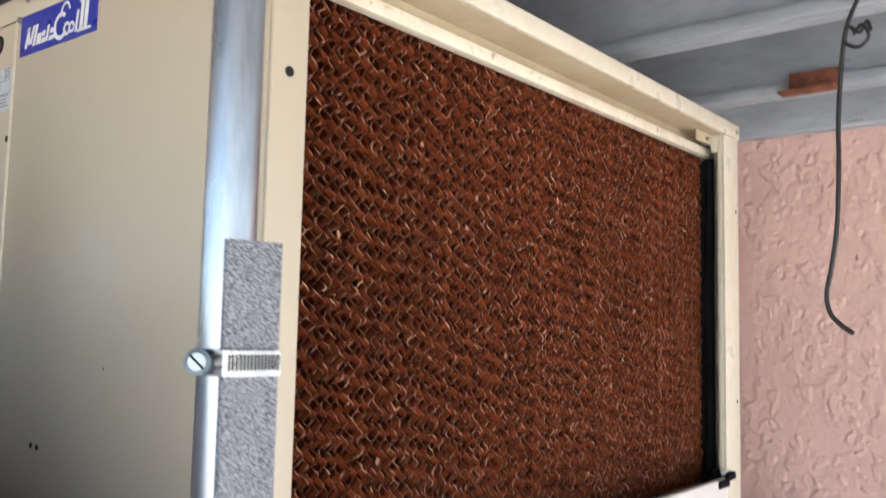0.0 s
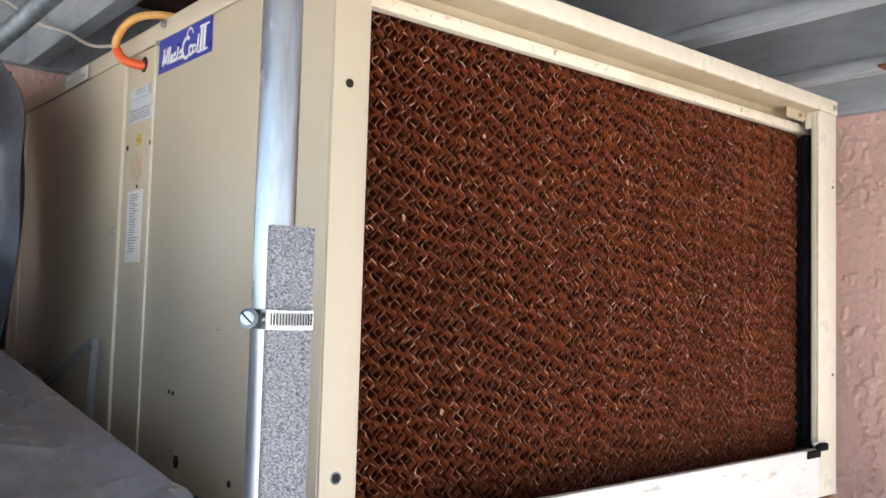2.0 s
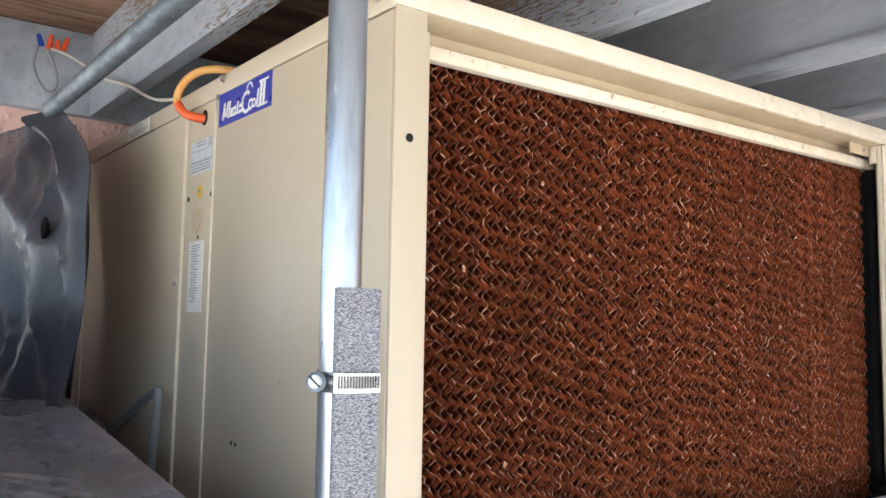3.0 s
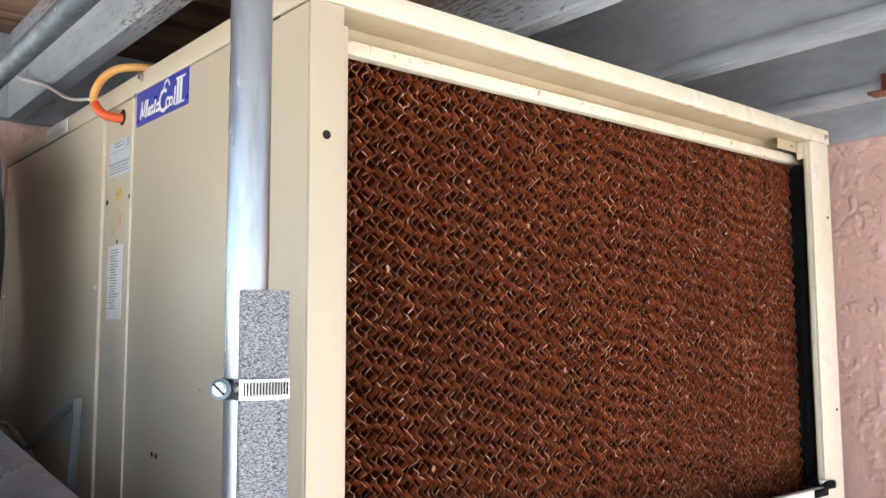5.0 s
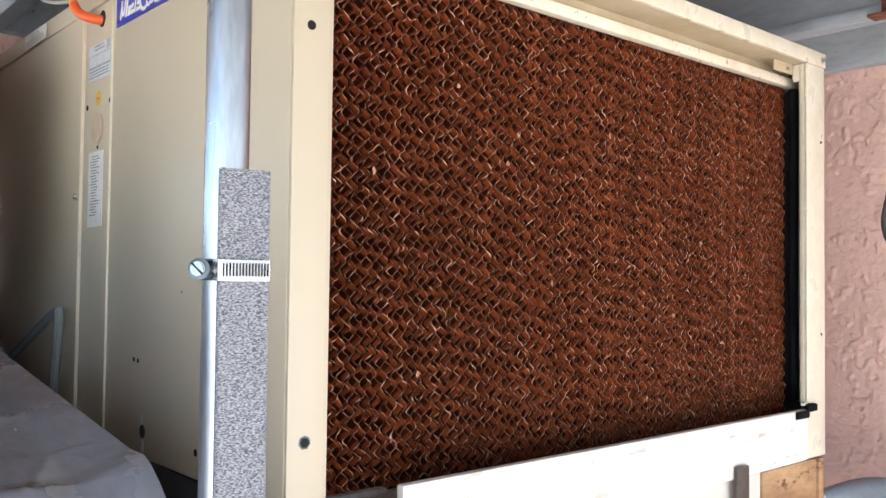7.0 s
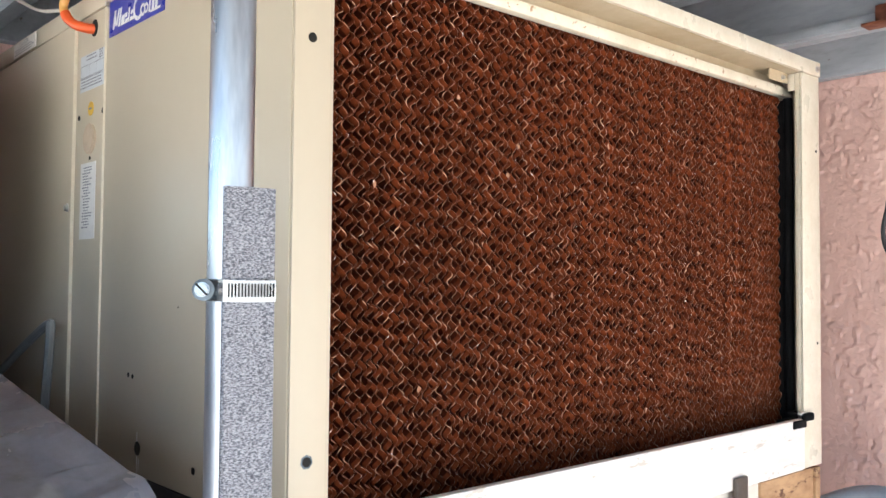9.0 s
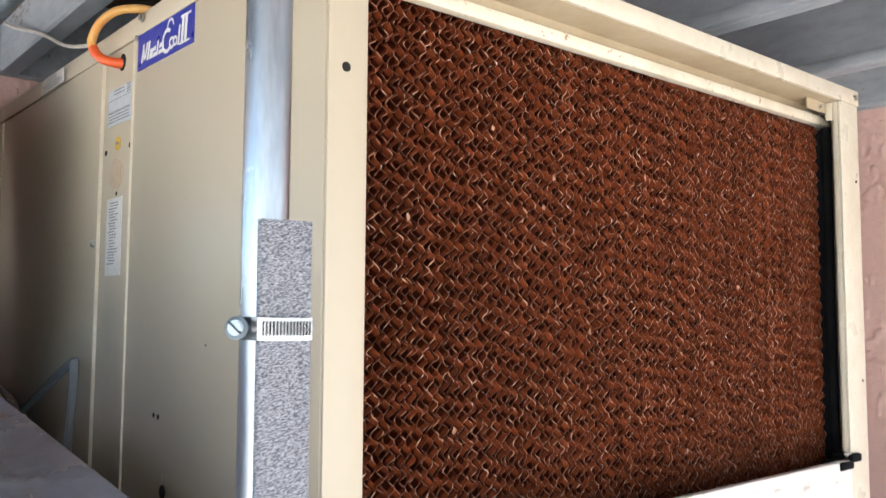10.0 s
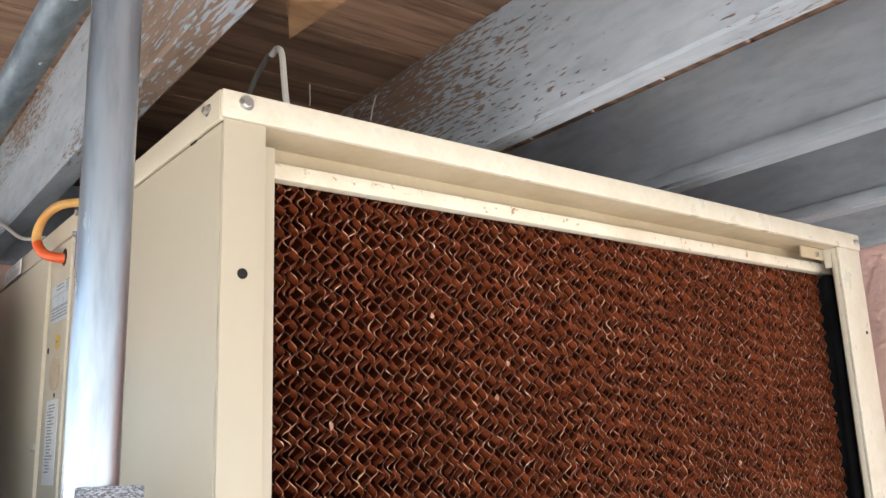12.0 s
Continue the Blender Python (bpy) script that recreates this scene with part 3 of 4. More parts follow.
under("print", lines_of_print(bmesh.new(), -1.138, -1.096, PY - 0.0014, 1.732, 1.64, 22, 0.0018, 0.4), GREY_INK, notice, "faded grey fine print")
caution = side_label("caution_label", -1.485, -1.362, 1.957, 1.981, LABEL_WHITE, "small white caution label on the lid's rim", SY - 0.004)
under("caution_word", text_mesh("CAUTION", 0.011, (-1.4235, SY - 0.0055, 1.9755), "caution_word"), GREY_INK, caution, "grey printed word")
under("print", lines_of_print(bmesh.new(), -1.48, -1.367, SY - 0.0055, 1.97, 1.958, 3, 0.0018, 0.15), GREY_INK, caution, "grey fine print")
warn = part("warning_sticker", disc(bmesh.new(), (-1.112, PY + 0.0005, 1.817), SN, 0.0105, 0.0014, 24), YELLOW, cooler, "round yellow warning sticker")
under("warning_bar", boxes((-1.1165, -1.1075, PY - 0.0016, PY - 0.001, 1.8155, 1.8185)), GREY_INK, warn)
plug = disc(bmesh.new(), (-1.112, PY, 1.7725), SN, 0.0225, 0.003, 36)
disc(plug, (-1.112, PY, 1.7725), SN, 0.019, 0.0042, 36)
part("plug", plug, CREAM_PLUG, cooler, "round pinkish plastic knockout plug")

part("conduit_hole", disc(bmesh.new(), (-1.105, PY + 0.004, 1.935), SN, 0.0125, 0.0046, 20), HOLE, cooler, "dark knockout hole round the conduit")
# amber conduit that bends from the roof into the service strip
conduit = tube(bmesh.new(), [(-1.07, 0.54, 1.994), (-1.065, 0.49, 2.004), (-1.10, 0.458, 2.007), (-1.14, 0.445, 1.998), (-1.163, 0.44, 1.977), (-1.158, 0.442, 1.957), (-1.142, 0.449, 1.943), (-1.125, 0.46, 1.936), (-1.115, 0.472, 1.934), (-1.106, 0.488, 1.933)], 0.0064, 12)
cond = single("conduit", conduit, ORANGE_HOSE, "amber translucent plastic conduit looping into the cooler's side", "conduit")
sleeve = tube(bmesh.new(), [(-1.160, 0.441, 1.962), (-1.155, 0.443, 1.954), (-1.142, 0.449, 1.943), (-1.125, 0.46, 1.936), (-1.115, 0.472, 1.934), (-1.107, 0.486, 1.933)], 0.0073, 12)
sl = new("sleeve", mesh_of("sleeve", sleeve, RED_HOSE, smooth=True))
sl.parent = cond
tagged(sl, "orange-red sleeve at the conduit's end")


def out_of_square(things):
    """The side sheet stands a hair out of square: its front end is 12 mm further in than its rear."""
    for o in things:
        if o.name.split(".")[0] == "top_rail" or o.type != "MESH" or not o.data.vertices or min(v.co.x for v in o.data.vertices) > FX - 0.0052:
            continue
        for v in o.data.vertices:
            if v.co.y < SY + 0.014:
                d = 0.0125 * max(0.0, (v.co.x + 1.3) / 0.725)
                v.co.y += d
                if v.co.x < -0.66:
                    v.co.x -= 2.2 * d


out_of_square(cooler.children_recursive)


# ---- shade frame of galvanised pipe, with its strip, clamp and tarp ----
PX, PYC, PR = -0.4425, 0.3395, 0.0171
frame_ = thing("shade_frame", (PX, PYC, 0.0), "galvanised steel pipe frame beside the cooler that carries a tarp", "pipe frame")
part("post", rod(bmesh.new(), (PX + 0.004, PYC + 0.002, 0.0), (PX, PYC, 2.0), PR, 36), GALV, frame_, "bright galvanised steel post")
part("rail", rod(bmesh.new(), (0.6, 0.319, 2.0), (-1.5, 0.319, 2.0), 0.0158, 32), GALV_DULL, frame_, "dull mottled galvanised rail")

strip = bmesh.new()
A, B = Vector((-0.4275, 0.327, 0)), Vector((-0.4215, 0.367, 0))
along = (B - A).normalized()
out = Vector((along.y, -along.x, 0))
prof = [A - out * 0.006, A + out * 0.0006, A + along * 0.0015 + out * 0.0022, (A + B) / 2 + out * 0.0032, B - along * 0.001 + out * 0.002, B, B - out * 0.0025, (A + B) / 2 + out * 0.0008, A + along * 0.003 - out * 0.001, A + along * 0.0025 - out * 0.006]
rings = [[strip.verts.new((p.x + 0.004 * (1.64 - z), p.y + 0.001 * (1.64 - z), z)) for p in prof] for z in [1.638 - 0.05 * i for i in range(17)]]
for a, b in zip(rings, rings[1:]):
    for k in range(len(prof)):
        strip.faces.new((a[k], b[k], b[(k + 1) % len(prof)], a[(k + 1) % len(prof)]))
strip.faces.new(rings[0])
strip.faces.new(rings[-1][::-1])
single("corner_strip", strip, HAMMERED, "hammered grey metal strip clamped to the steel post", "metal strip")

# hose clamp round post and strip
clamp = thing("hose_clamp", (PX, PYC, 1.56), "bright stainless worm-drive hose clamp round the post", "hose clamp")
CZ, CW = 1.5605, 0.0082
hull = []
for k in range(17):
    a = radians(100 + 190 * k / 16)
    hull.append(Vector((PX + (PR + 0.0008) * math.cos(a), PYC + (PR + 0.0008) * math.sin(a), 0)))
front = [A + out * 0.0036 - along * 0.001] + [A + along * (0.04 * k / 8) + out * (0.0042 + 0.0012 * math.sin(math.pi * k / 8)) for k in range(9)] + [B + along * 0.0012 + out * 0.001, B + along * 0.0006 - out * 0.004]
loop_ = hull + front
band = bmesh.new()
lo = [[band.verts.new((p.x, p.y, CZ + s * CW + 0.0008 * math.sin(6 * i / len(loop_)))) for s in (-1, -0.85, 0.85, 1)] for i, p in enumerate(loop_)]
for i in range(len(lo)):
    a, b = lo[i], lo[(i + 1) % len(lo)]
    for k in range(3):
        band.faces.new((a[k], b[k], b[k + 1], a[k + 1]))
bmesh.ops.recalc_face_normals(band, faces=band.faces)
bmesh.ops.solidify(band, geom=band.faces[:], thickness=0.0007)
band_ob = part("band", band, STEEL, clamp)
# near-black bars on the band take the place of shaded slots
slots = bmesh.new()
for k in range(15):
    c = A + along * (0.003 + 0.0025 * k)
    d = out * (0.0050 + 0.0012 * math.sin(math.pi * (0.003 + 0.0025 * k) / 0.04))
    q = []
    for ds, dz in ((-0.0005, -0.0052), (0.0005, -0.0047), (0.0005, 0.0052), (-0.0005, 0.0047)):
        p = c + along * ds + d
        q.append(slots.verts.new((p.x, p.y, CZ + dz)))
    slots.faces.new(q)
bmesh.ops.solidify(slots, geom=slots.faces[:], thickness=0.0006)
sob = new("slot_row", mesh_of("slot_row", slots, HOLE))
sob.parent = band_ob
sob.matrix_parent_inverse = Matrix.Identity(4)
tagged(sob, "dark slots laid on the band")
HC = Vector((-0.4395, 0.3185, CZ))
SA = Vector((0.72, -0.60, 0.05)).normalized()
hs = rod(bmesh.new(), HC - SA * 0.013, HC + SA * 0.0045, 0.0074, 24, 0.0082)
part("screw_housing", hs, GALV_DULL, clamp)
ws = rod(bmesh.new(), HC + SA * 0.004, HC + SA * 0.0075, 0.0056, 24)
rod(ws, HC + SA * 0.0075, HC + SA * 0.0095, 0.0046, 20)
wsob = part("worm_screw", ws, STEEL, clamp)
sv = SA.cross(Vector((0, 0, 1))).normalized()
sl2 = bmesh.new()
rod(sl2, HC + SA * 0.0097 - (sv * 0.0042 + Vector((0, 0, 0.0042))), HC + SA * 0.0097 + (sv * 0.0042 + Vector((0, 0, 0.0042))), 0.0007, 6)
part("screw_slot", sl2, HOLE, clamp, "dark driver slot")


def cloth(name, us, vs, place, material, label, category, thick=0.0015):
    """A sheet of cloth: place(u, v) gives each point."""
    bm = bmesh.new()
    rows_ = [[bm.verts.new(place(u, v)) for u in us] for v in vs]
    for a, b in zip(rows_, rows_[1:]):
        for i in range(len(us) - 1):
            bm.faces.new((a[i], a[i + 1], b[i + 1], b[i]))
    bmesh.ops.recalc_face_normals(bm, faces=bm.faces)
    bmesh.ops.solidify(bm, geom=bm.faces[:], thickness=thick)
    return single(name, bm, material, label, category)


def ridged(p, s):
    """Sharp, crossing creases of a stiff sheet."""
    a = 1 - abs(noise.noise(p * s))
    b = 1 - abs(noise.noise(p * s * 2.1 + Vector((5, 3, 1))))
    return a ** 3 + 0.45 * b ** 3


EDGE = smooth_line([(-1.50, 0.33, 0), (-1.275, 0.335, 0), (-1.235, 0.33, 0), (-1.215, 0.328, 0), (-1.285, 0.324, 0), (-1.32, 0.32, 0), (-1.34, 0.31, 0), (-1.34, 0.30, 0)], 10)


def hang(u, v):
    """Hanging tarp: u from its free edge beside the cooler, v down from the rail, where it is gathered."""
    k = min(v / 0.13, 6.99) * 10
    e = EDGE[int(k)].lerp(EDGE[int(k) + 1], k - int(k))
    n = 0.04 * ridged(Vector((u * 0.9 + 0.3 * v, v * 0.9, 4)), 3.4) + 0.006 * ridged(Vector((u * 1.4 - 0.5 * v, v, 9)), 7.0) - 0.045 + 0.014 * math.sin(u * 17 + 5 * v) * (1 - u)
    x = e.x - 0.5 * u - 0.25 * n
    y = e.y - 0.16 * u - n * min(1.0, 8 * u)
    z = 2.014 - v - 0.024 * (1 - math.exp(-u * 9)) * math.exp(-v / 0.2)
    return (x, y, z)


tarp = cloth("hanging_tarp", [i / 40 for i in range(41)], [0.0115 * i for i in range(78)], hang, TARP, "weathered grey plastic tarp hung over the pipe frame", "tarp")
# the shade in the tarp's opening is coloured into this fold
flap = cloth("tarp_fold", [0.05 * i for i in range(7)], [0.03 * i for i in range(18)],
             lambda u, v: (-1.53 + 0.13 * math.sin(min(1, v / 0.4) * 1.6) - u * 0.9, 0.372 - 0.05 * u + 0.012 * math.sin(9 * v), 1.985 - v), TARP_IN, "inner fold of the grey tarp, blackened as shade", "tarp")
gm = bmesh.new()
for k in range(20):
    a0, a1 = 2 * math.pi * k / 20, 2 * math.pi * (k + 1) / 20
    rod(gm, (-1.348 + 0.011 * math.cos(a0), 0.290, 1.763 + 0.015 * math.sin(a0)), (-1.348 + 0.011 * math.cos(a1), 0.290, 1.763 + 0.015 * math.sin(a1)), 0.004, 6)
disc(gm, (-1.348, 0.296, 1.763), SN, 0.01, 0.006)
gr = new("grommet", mesh_of("grommet", gm, BLACK, smooth=True))
gr.parent = tarp
tagged(gr, "black eyelet near the tarp's edge")


def crease(p):
    """Long straight creases and small crumples of a stiff plastic sheet."""
    warp = 0.3 * noise.noise(p * 3)
    out_ = -0.018 + 0.006 * noise.noise(p * 5) + 0.0015 * noise.noise(p * 17)
    for k, (turn, along_, across, height) in enumerate(((0.55, 1.6, 6.0, 0.008), (-0.4, 2.0, 9.0, 0.0055), (0.75, 2.0, 14.0, 0.0055), (1.2, 2.5, 11.0, 0.0045), (0.4, 3.0, 26.0, 0.0028), (-0.9, 3.0, 30.0, 0.0024))):
        a = p.x * math.cos(turn) + p.y * math.sin(turn)
        b = p.y * math.cos(turn) - p.x * math.sin(turn)
        r = abs(noise.noise(Vector((a * along_ + warp, b * across + warp * 2, 2.3 + 5 * k))))
        out_ += height * math.exp(-r * across * 2.2 / (0.4 + r)) * max(0.0, 0.5 + noise.noise(Vector((a * 3, b * 6, 9.1 + k))))
    return out_


def covered(u, v):
    """Tarp over a low bulk: u along the ridge from its near end, v from the ridge towards the yard; negative v falls behind."""
    x = -0.455 - u
    h = 1.395 + 0.12 * max(0.0, u - 0.17)
    if u < 0.14:
        h -= 0.12 * (1 - u / 0.14) ** 1.5
    y = 0.335 - v
    if v < 0:
        drop = -v
        y, z = 0.335 + min(drop, 0.02), h - max(0.0, drop - 0.004) * 3
    else:
        # unseen hump, added to keep light off the lower part of the cooler's side
        k = min(1.0, max(0.0, (v - 0.14) / 0.3))
        z = h - 0.02 * v + 0.17 * k * k * (3 - 2 * k)
        # cut short out of view so that light from the yard passes over
        if v > 0.5:
            y, z = 0.335 - 0.5 - 0.12 * (1 - math.exp(-(v - 0.5) * 9)), z - max(0.0, v - 0.53) * 1.3
    p = Vector((x, y, z))
    c = crease(p) * min(1.0, max(0.0, v + 0.01) / 0.06)
    return (x, y, z + c)


cloth("covered_bulk", [0.005 * i for i in range(251)], [-0.25, -0.15, -0.08, -0.04, -0.02, -0.01, -0.004] + [0.005 * i for i in range(100)] + [0.5 + 0.04 * i for i in range(24)], covered, TARP_DUSTY_SKYLIT,
      "crumpled grey tarp spread over a low bulk beside the cooler", "tarp")
# plain unseen box added to fill the space under the tarp
single("storage_box", boxes((-1.68, -0.62, -0.2, 0.315, 0.0, 1.20), bevel=0.02), TARP_IN, "unseen filler box under the grey tarp", "box")


# ---- timber stand ----
stand = thing("timber_stand", (-1.18, 1.04, 0.0), "white-painted timber stand under the cooler with a bare wood end", "stand")
part("front_board", boxes((FX - 0.045, FX - 0.006, SY - 0.02, 1.402, 1.15, 1.2325), bevel=0.002), WHITE_BOARD, stand, "white-painted front board")
part("end_block", boxes((FX - 0.045, FX - 0.003, 1.404, 1.598, 1.152, 1.2325), bevel=0.002), BARE_WOOD, stand, "stained bare timber block")
part("end_cleat", boxes((FX - 0.05, FX + 0.001, 1.6, 1.618, 1.148, 1.2325), bevel=0.002), BARE_WOOD, stand, "dark bare timber end cleat")
part("shelf", boxes((X1, FX - 0.048, 0.34, 1.60, 1.205, 1.2325), bevel=0.002), DARK_SHELF, stand, "dark painted shelf")
part("side_board", boxes((X1, FX - 0.047, SY + 0.008, SY + 0.04, 1.2345, Z0 - 0.002)), DARK_SHELF, stand, "dark board under the side panel")
for y in (1.48, 1.585, 0.55):
    part("leg", boxes((FX - 0.08, FX - 0.012, y - 0.026, y + 0.012, 0.0, 1.149), bevel=0.003), PALE_WOOD, stand, "pale timber leg")
for y in (0.45, 1.56):
    part("leg", boxes((X1 + 0.02, X1 + 0.1, y - 0.03, y + 0.03, 0.0, 1.204), bevel=0.003), PALE_WOOD, stand, "pale timber leg")
stake = thing("steel_stake", (FX + 0.014, 1.318, 0.0), "brown square steel stake bolted against the white board", "stake")
part("bar", boxes((FX + 0.0045, FX + 0.0125, 1.299, 1.335, 0.0, 1.257), bevel=0.0025), BRONZE, stake)
part("bolt", disc(disc(bmesh.new(), (FX + 0.0125, 1.319, 1.197), FN, 0.0045, 0.004, 6), (FX + 0.0125, 1.319, 1.197), FN, 0.0065, 0.0015), ZINC, stake, "zinc bolt")

# ---- hoses, cords, wires ----
hose = tube(bmesh.new(), [(-0.80, 1.80, 1.03), (-0.70, 1.88, 1.085), (-0.64, 1.9, 1.116), (-0.575, 1.9, 1.131), (-0.50, 1.9, 1.12), (-0.43, 1.9, 1.075), (-0.37, 1.88, 0.99), (-0.33, 1.86, 0.8), (-0.32, 1.84, 0.4), (-0.32, 1.84, 0.0)], 0.0225, 16)
hs_ob = single("drain_hose", hose, GREY_HOSE, "thick grey-blue plastic hose arching out from behind the cooler", "hose")
hc = rod(bmesh.new(), (-0.725, 1.86, 1.075), (-0.70, 1.88, 1.098), 0.028, 16)
hcob = new("collar", mesh_of("collar", hc, WHITE_INK, smooth=True))
hcob.parent = hs_ob
tagged(hcob, "white plastic collar")
single("yellow_hose", tube(bmesh.new(), [(-0.75, 1.98, 0.95), (-0.6, 2.0, 1.0), (-0.45, 2.0, 1.045), (-0.3, 2.02, 1.05), (-0.2, 2.03, 0.9)], 0.009, 10), YELLOW, "thin yellow garden hose against the pink wall", "hose")

plate = single("steel_plate", boxes((-0.495, -0.402, 1.685, 1.6905, 2.054, 2.094), (-0.508, -0.405, 1.652, 1.6905, 2.0495, 2.055), bevel=0.0012), RUST, "rusty brown steel angle plate on a joist", "plate")
cord = [(-0.258, 1.295, 2.1), (-0.262, 1.27, 2.085), (-0.281, 1.25, 2.026), (-0.29, 1.25, 1.981), (-0.297, 1.25, 1.893), (-0.298, 1.25, 1.818), (-0.302, 1.25, 1.737), (-0.31, 1.25, 1.681), (-0.317, 1.25, 1.644), (-0.313, 1.25, 1.618), (-0.3, 1.25, 1.602), (-0.284, 1.25, 1.59)]
cbm = tube(bmesh.new(), cord, 0.0033, 10)
cord_ob = single("electric_cable", cbm, CORD_BLACK, "black electric cord knotted to a joist and hanging loose", "cable")
kn = tube(bmesh.new(), [(-0.276, 1.25, 2.004), (-0.263, 1.245, 2.015), (-0.255, 1.245, 1.996), (-0.27, 1.249, 1.985), (-0.287, 1.248, 1.996), (-0.281, 1.245, 2.015), (-0.267, 1.245, 2.004), (-0.257, 1.245, 2.018), (-0.252, 1.245, 2.004)], 0.0026, 8)
knob = new("knot", mesh_of("knot", kn, CORD_BLACK, smooth=True))
knob.parent = cord_ob

tb = tube(bmesh.new(), [(-1.235, 0.45, 1.325), (-1.23, 0.447, 1.354), (-1.21, 0.445, 1.43), (-1.195, 0.443, 1.492), (-1.204, 0.442, 1.499), (-1.28, 0.44, 1.472), (-1.39, 0.44, 1.43), (-1.46, 0.436, 1.40), (-1.53, 0.43, 1.376), (-1.6, 0.43, 1.36)], 0.007, 8)
single("drain_tube", tb, WIRE_GREY, "kinked grey plastic tube lying against the cooler's side", "tube")
single("drain_tube", tube(bmesh.new(), [(-1.78, 0.44, 1.36), (-1.73, 0.44, 1.402), (-1.66, 0.438, 1.43), (-1.576, 0.436, 1.435), (-1.48, 0.436, 1.415), (-1.40, 0.437, 1.385), (-1.37, 0.44, 1.33)], 0.006, 8), WIRE_GREY, "grey plastic tube arching against the cooler's side", "tube")
wires = thing("wire_bundle", (-1.75, 0.36, 2.15), "loose house wires with orange and blue wire nuts by the joist", "wires")
for c, tip, m, nm in (((-1.74, 0.342, 2.19), (-1.74, 0.335, 2.214), NUT_BLUE, "blue wire nut"), ((-1.735, 0.356, 2.185), (-1.735, 0.36, 2.216), NUT_ORANGE, "orange wire nut"),
                      ((-1.73, 0.37, 2.182), (-1.73, 0.371, 2.206), NUT_ORANGE, "orange wire nut"), ((-1.735, 0.384, 2.188), (-1.735, 0.392, 2.216), NUT_ORANGE, "orange wire nut")):
    part("wire_nut", rod(bmesh.new(), c, tip, 0.0068, 12, 0.0045), m, wires, nm)
part("wire", tube(bmesh.new(), [(-1.74, 0.335, 2.19), (-1.745, 0.33, 2.15), (-1.745, 0.345, 2.11), (-1.745, 0.365, 2.095), (-1.745, 0.378, 2.115), (-1.74, 0.37, 2.15), (-1.735, 0.352, 2.185)], 0.0028, 8), WIRE_GREY, wires, "grey wire loop")
part("wire", tube(bmesh.new(), [(-1.73, 0.36, 2.185), (-1.71, 0.39, 2.172), (-1.69, 0.425, 2.148), (-1.58, 0.43, 2.10), (-1.44, 0.44, 2.055), (-1.32, 0.45, 2.006), (-1.24, 0.47, 1.992)], 0.003, 8), WIRE_WHITE, wires, "white wire running to the cooler's lid")
single("roof_cable", tube(bmesh.new(), [(-0.735, 0.6, 2.122), (-0.72, 0.6, 2.124), (-0.708, 0.6, 2.112), (-0.702, 0.6, 2.08), (-0.693, 0.6, 2.04), (-0.685, 0.61, 1.99)], 0.0038, 10), WIRE_WHITE,
       "white cable looping down to the cooler's lid", "cable", "roof cables")
single("roof_cable", tube(bmesh.new(), [(-0.90, 0.64, 1.99), (-0.82, 0.605, 2.075), (-0.785, 0.6, 2.105), (-0.748, 0.6, 2.123), (-0.724, 0.6, 2.1265)], 0.0032, 10), CABLE_DARK,
       "dark grey cable arching over the cooler's lid", "cable", "roof cables")
sh = bmesh.new()
sh.faces.new([sh.verts.new(p) for p in ((-0.60, 0.575, 2.243), (-0.735, 0.62, 2.20), (-0.824, 0.668, 2.20), (-0.70, 0.68, 2.20), (-0.60, 0.69, 2.243))])
bmesh.ops.solidify(sh, geom=sh.faces[:], thickness=0.012)
single("wood_scrap", sh, BARE_WOOD, "orange-brown splintered plywood scrap hanging from the roof planks", "wood scrap", smooth=False)
for p in (((-1.027, 0.808, 2.247), (-1.029, 0.809, 2.23), (-1.026, 0.808, 2.222), (-1.031, 0.81, 2.21)), ((-0.983, 0.9085, 2.232), (-0.984, 0.905, 2.22), (-0.988, 0.904, 2.21), (-0.993, 0.903, 2.19))):
    single("loose_thread", tube(bmesh.new(), p, 0.0011, 6), WIRE_WHITE, "pale frayed thread hanging from the roof planks", "thread", "loose threads")

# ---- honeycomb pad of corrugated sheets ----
# near-black backing painted as the shade behind the sheets
pad = part("pad", boxes((-0.80, -0.775, 0.53, 1.60, 1.262, 1.94)), HOLE, cooler, "brown corrugated cellulose pad")
PITCH, WAVE, PAD_X, PAD_Y0, PAD_Y1, PAD_Z0, PAD_Z1 = 0.0076, (0.0174, 0.0232), -0.634, 0.5375, 1.588, 1.3075, 1.936


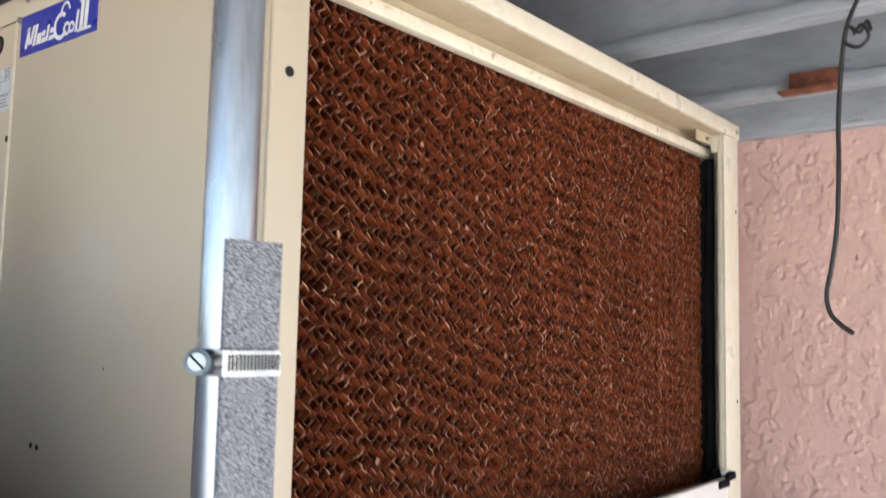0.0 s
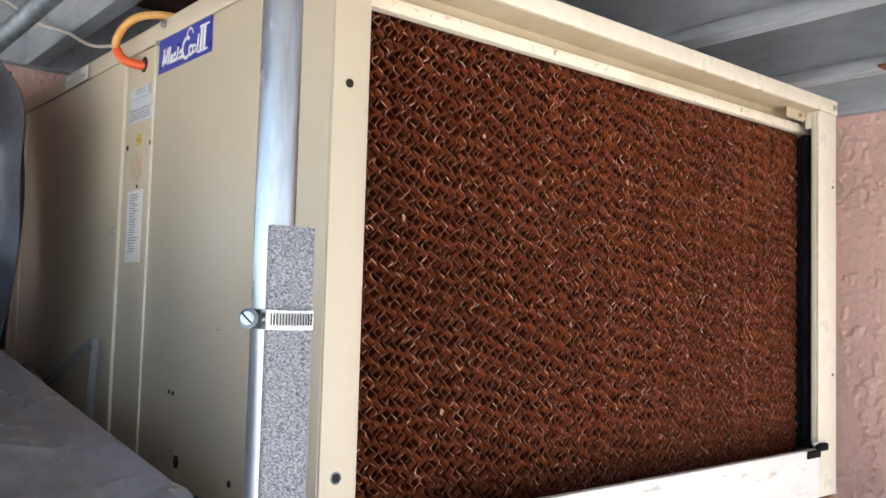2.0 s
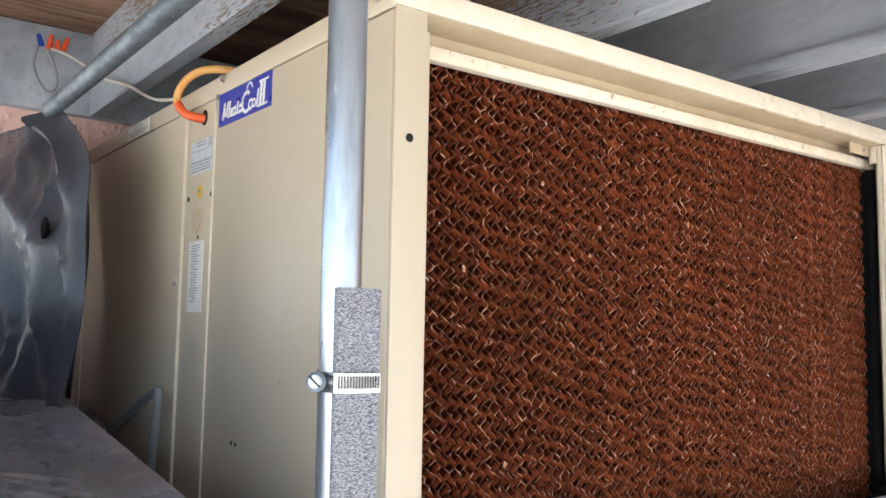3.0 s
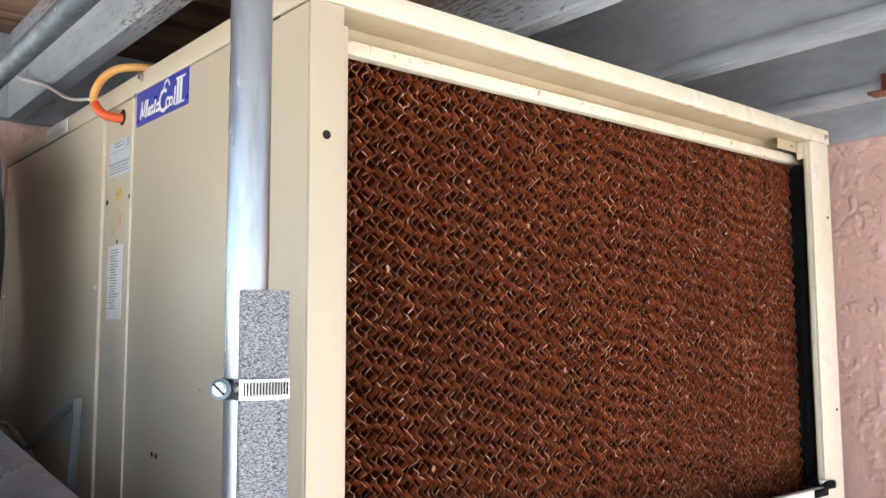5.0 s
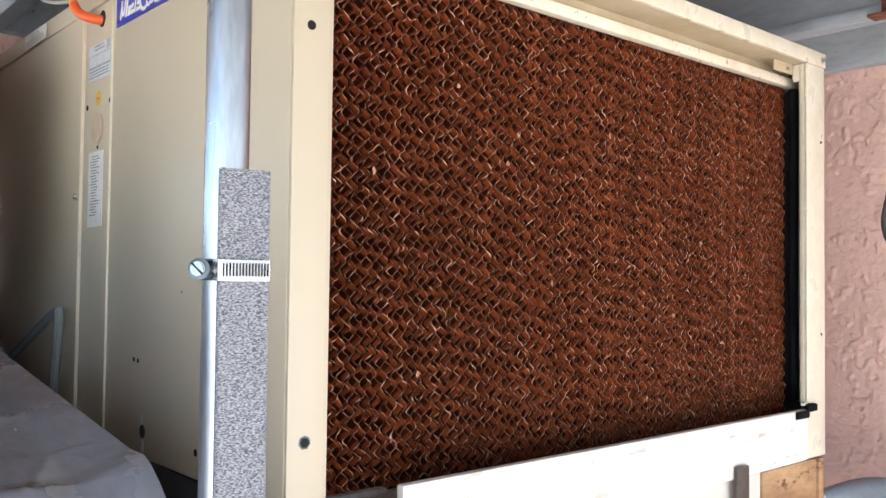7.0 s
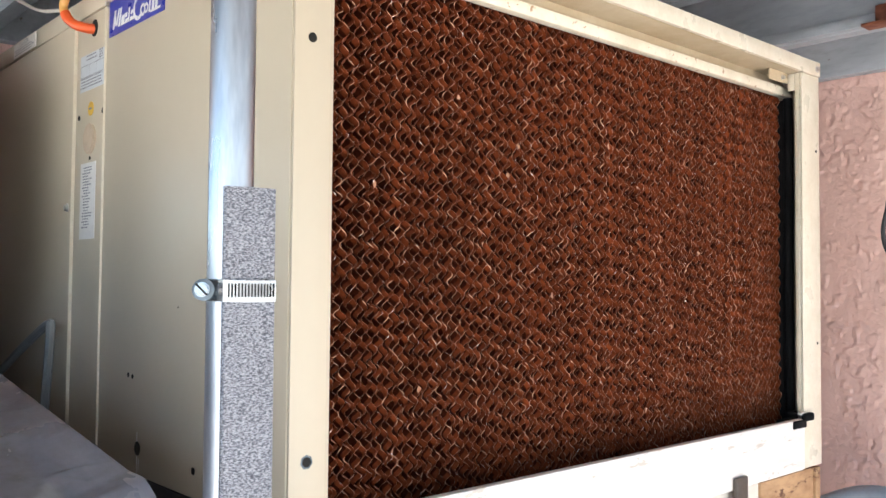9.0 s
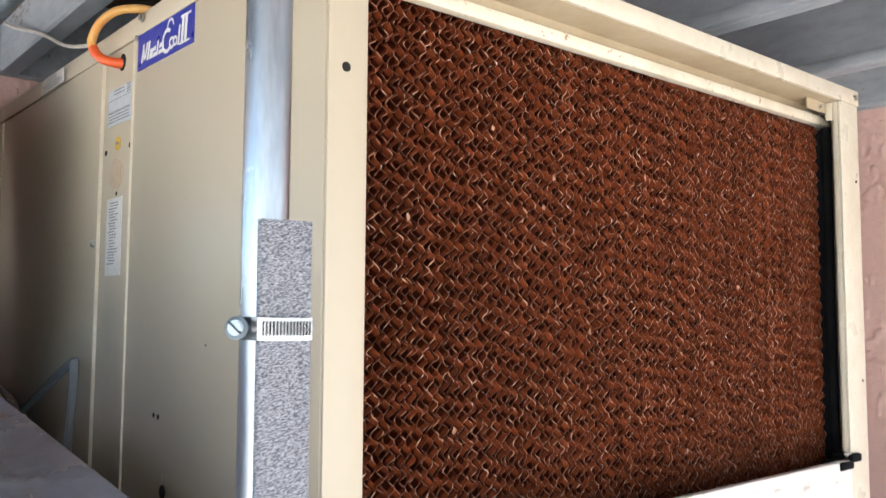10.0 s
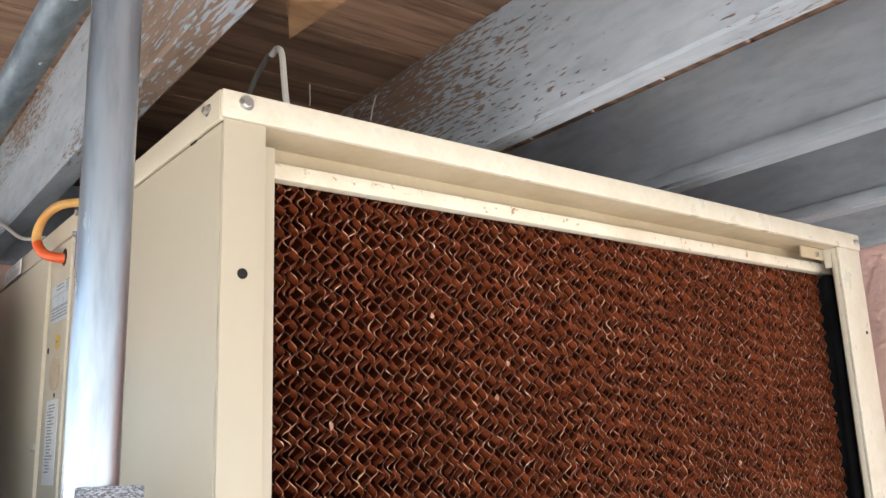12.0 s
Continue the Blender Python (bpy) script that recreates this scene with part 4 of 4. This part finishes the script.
def sheet_mesh(i, kind, shift, lip_gain):
    """One corrugated paper sheet; the flutes of every second one climb the other way, and neighbours wander together.
    A pale, lumpy crusted lip runs along its front edge."""
    n = 33 * 9
    lean = 0.75 if kind else -0.45
    depth = (0.0, 0.0015, 0.0065, 0.022, 0.06, 0.13)
    dz = (PAD_Z1 - PAD_Z0) / n
    nz_ = lambda a, b, c: noise.noise(Vector((a, b, c)))
    zs = [PAD_Z0 + dz * k for k in range(n + 1)]
    drift = [shift + 1.6 * nz_(i * 0.055, z * 4.5, 0.5 + 9 * kind) + 1.0 * nz_(i * 3.7, z * 16, 4.5) for z in zs]
    swing = [0.58 * PITCH * (1.0 + 0.38 * nz_(i * 5.1, z * 40, 9.0)) for z in zs]
    ragged = [0.0018 * nz_(i * 2.3, z * 30, 1.0) + 0.0008 * nz_(i * 1.3, z * 140, 6.0) for z in zs]
    fray = [0.0010 * nz_(i * 1.1, z * 95, 3.0) + 0.0006 * nz_(i * 2.9, z * 210, 8.0) for z in zs]
    lumps = [max(0.0, nz_(i * 4.1, z * 150, 7.0) - 0.16) for z in zs]
    verts, faces, mats = [], [], []
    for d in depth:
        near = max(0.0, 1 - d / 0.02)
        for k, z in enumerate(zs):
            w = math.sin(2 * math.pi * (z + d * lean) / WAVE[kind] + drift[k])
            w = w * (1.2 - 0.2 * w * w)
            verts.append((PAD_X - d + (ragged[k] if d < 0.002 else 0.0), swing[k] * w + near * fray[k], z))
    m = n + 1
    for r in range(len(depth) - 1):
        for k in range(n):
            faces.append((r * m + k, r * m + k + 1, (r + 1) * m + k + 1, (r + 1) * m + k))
            # front rows take the lit tone, deeper rows the shaded one
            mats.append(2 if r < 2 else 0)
    base = len(verts)
    for k in range(n + 1):
        x, y, z = verts[k]
        h = 0.00008 * lip_gain + 0.0011 * lumps[k]
        j = min(max(k, 1), n - 1)
        ty, tz = verts[j + 1][1] - verts[j - 1][1], verts[j + 1][2] - verts[j - 1][2]
        q = math.hypot(ty, tz)
        ny, nz = tz / q * h, -ty / q * h
        verts += [(x + 0.0003, y - ny, z - nz), (x + 0.0003 + 0.001 * lumps[k], y + ny, z + nz)]
    for k in range(n):
        faces.append((base + 2 * k, base + 2 * k + 1, base + 2 * k + 3, base + 2 * k + 2))
        mats.append(1)
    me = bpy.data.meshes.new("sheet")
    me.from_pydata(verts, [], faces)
    for material in (SHEET_SHADE, SHEET_EDGE, SHEET_LIT):
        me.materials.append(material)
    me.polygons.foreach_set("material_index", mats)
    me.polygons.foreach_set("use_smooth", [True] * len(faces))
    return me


# the pale lips widen towards the far side, standing in for brighter light there
count = int((PAD_Y1 - PAD_Y0) / PITCH)
pad_rng = random.Random(11)
shifts = [0.0, 1.7]
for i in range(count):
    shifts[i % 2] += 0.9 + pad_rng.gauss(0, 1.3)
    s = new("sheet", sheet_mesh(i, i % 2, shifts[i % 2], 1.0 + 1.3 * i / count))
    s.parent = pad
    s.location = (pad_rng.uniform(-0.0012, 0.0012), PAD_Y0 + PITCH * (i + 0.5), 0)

flake_rng = random.Random(4)
for y, z in ((1.056, 1.772), (1.149, 1.373), (0.86, 1.75), (0.84, 1.71), (0.75, 1.80), (0.93, 1.55), (1.3, 1.62), (1.42, 1.78), (1.22, 1.50), (0.69, 1.44), (0.62, 1.68)):
    fb = bmesh.new()
    n = 7
    fb.faces.new([fb.verts.new((PAD_X + 0.0016 + flake_rng.uniform(0, 0.0016), y + flake_rng.uniform(0.4, 1) * 0.0042 * math.cos(2 * math.pi * k / n), z + flake_rng.uniform(0.4, 1) * 0.006 * math.sin(2 * math.pi * k / n))) for k in range(n)])
    bmesh.ops.solidify(fb, geom=fb.faces[:], thickness=0.0008)
    fl = new("flake", mesh_of("flake", fb, SHEET_EDGE))
    fl.parent = pad
    tagged(fl, "pale torn scrap of paper on the pad")
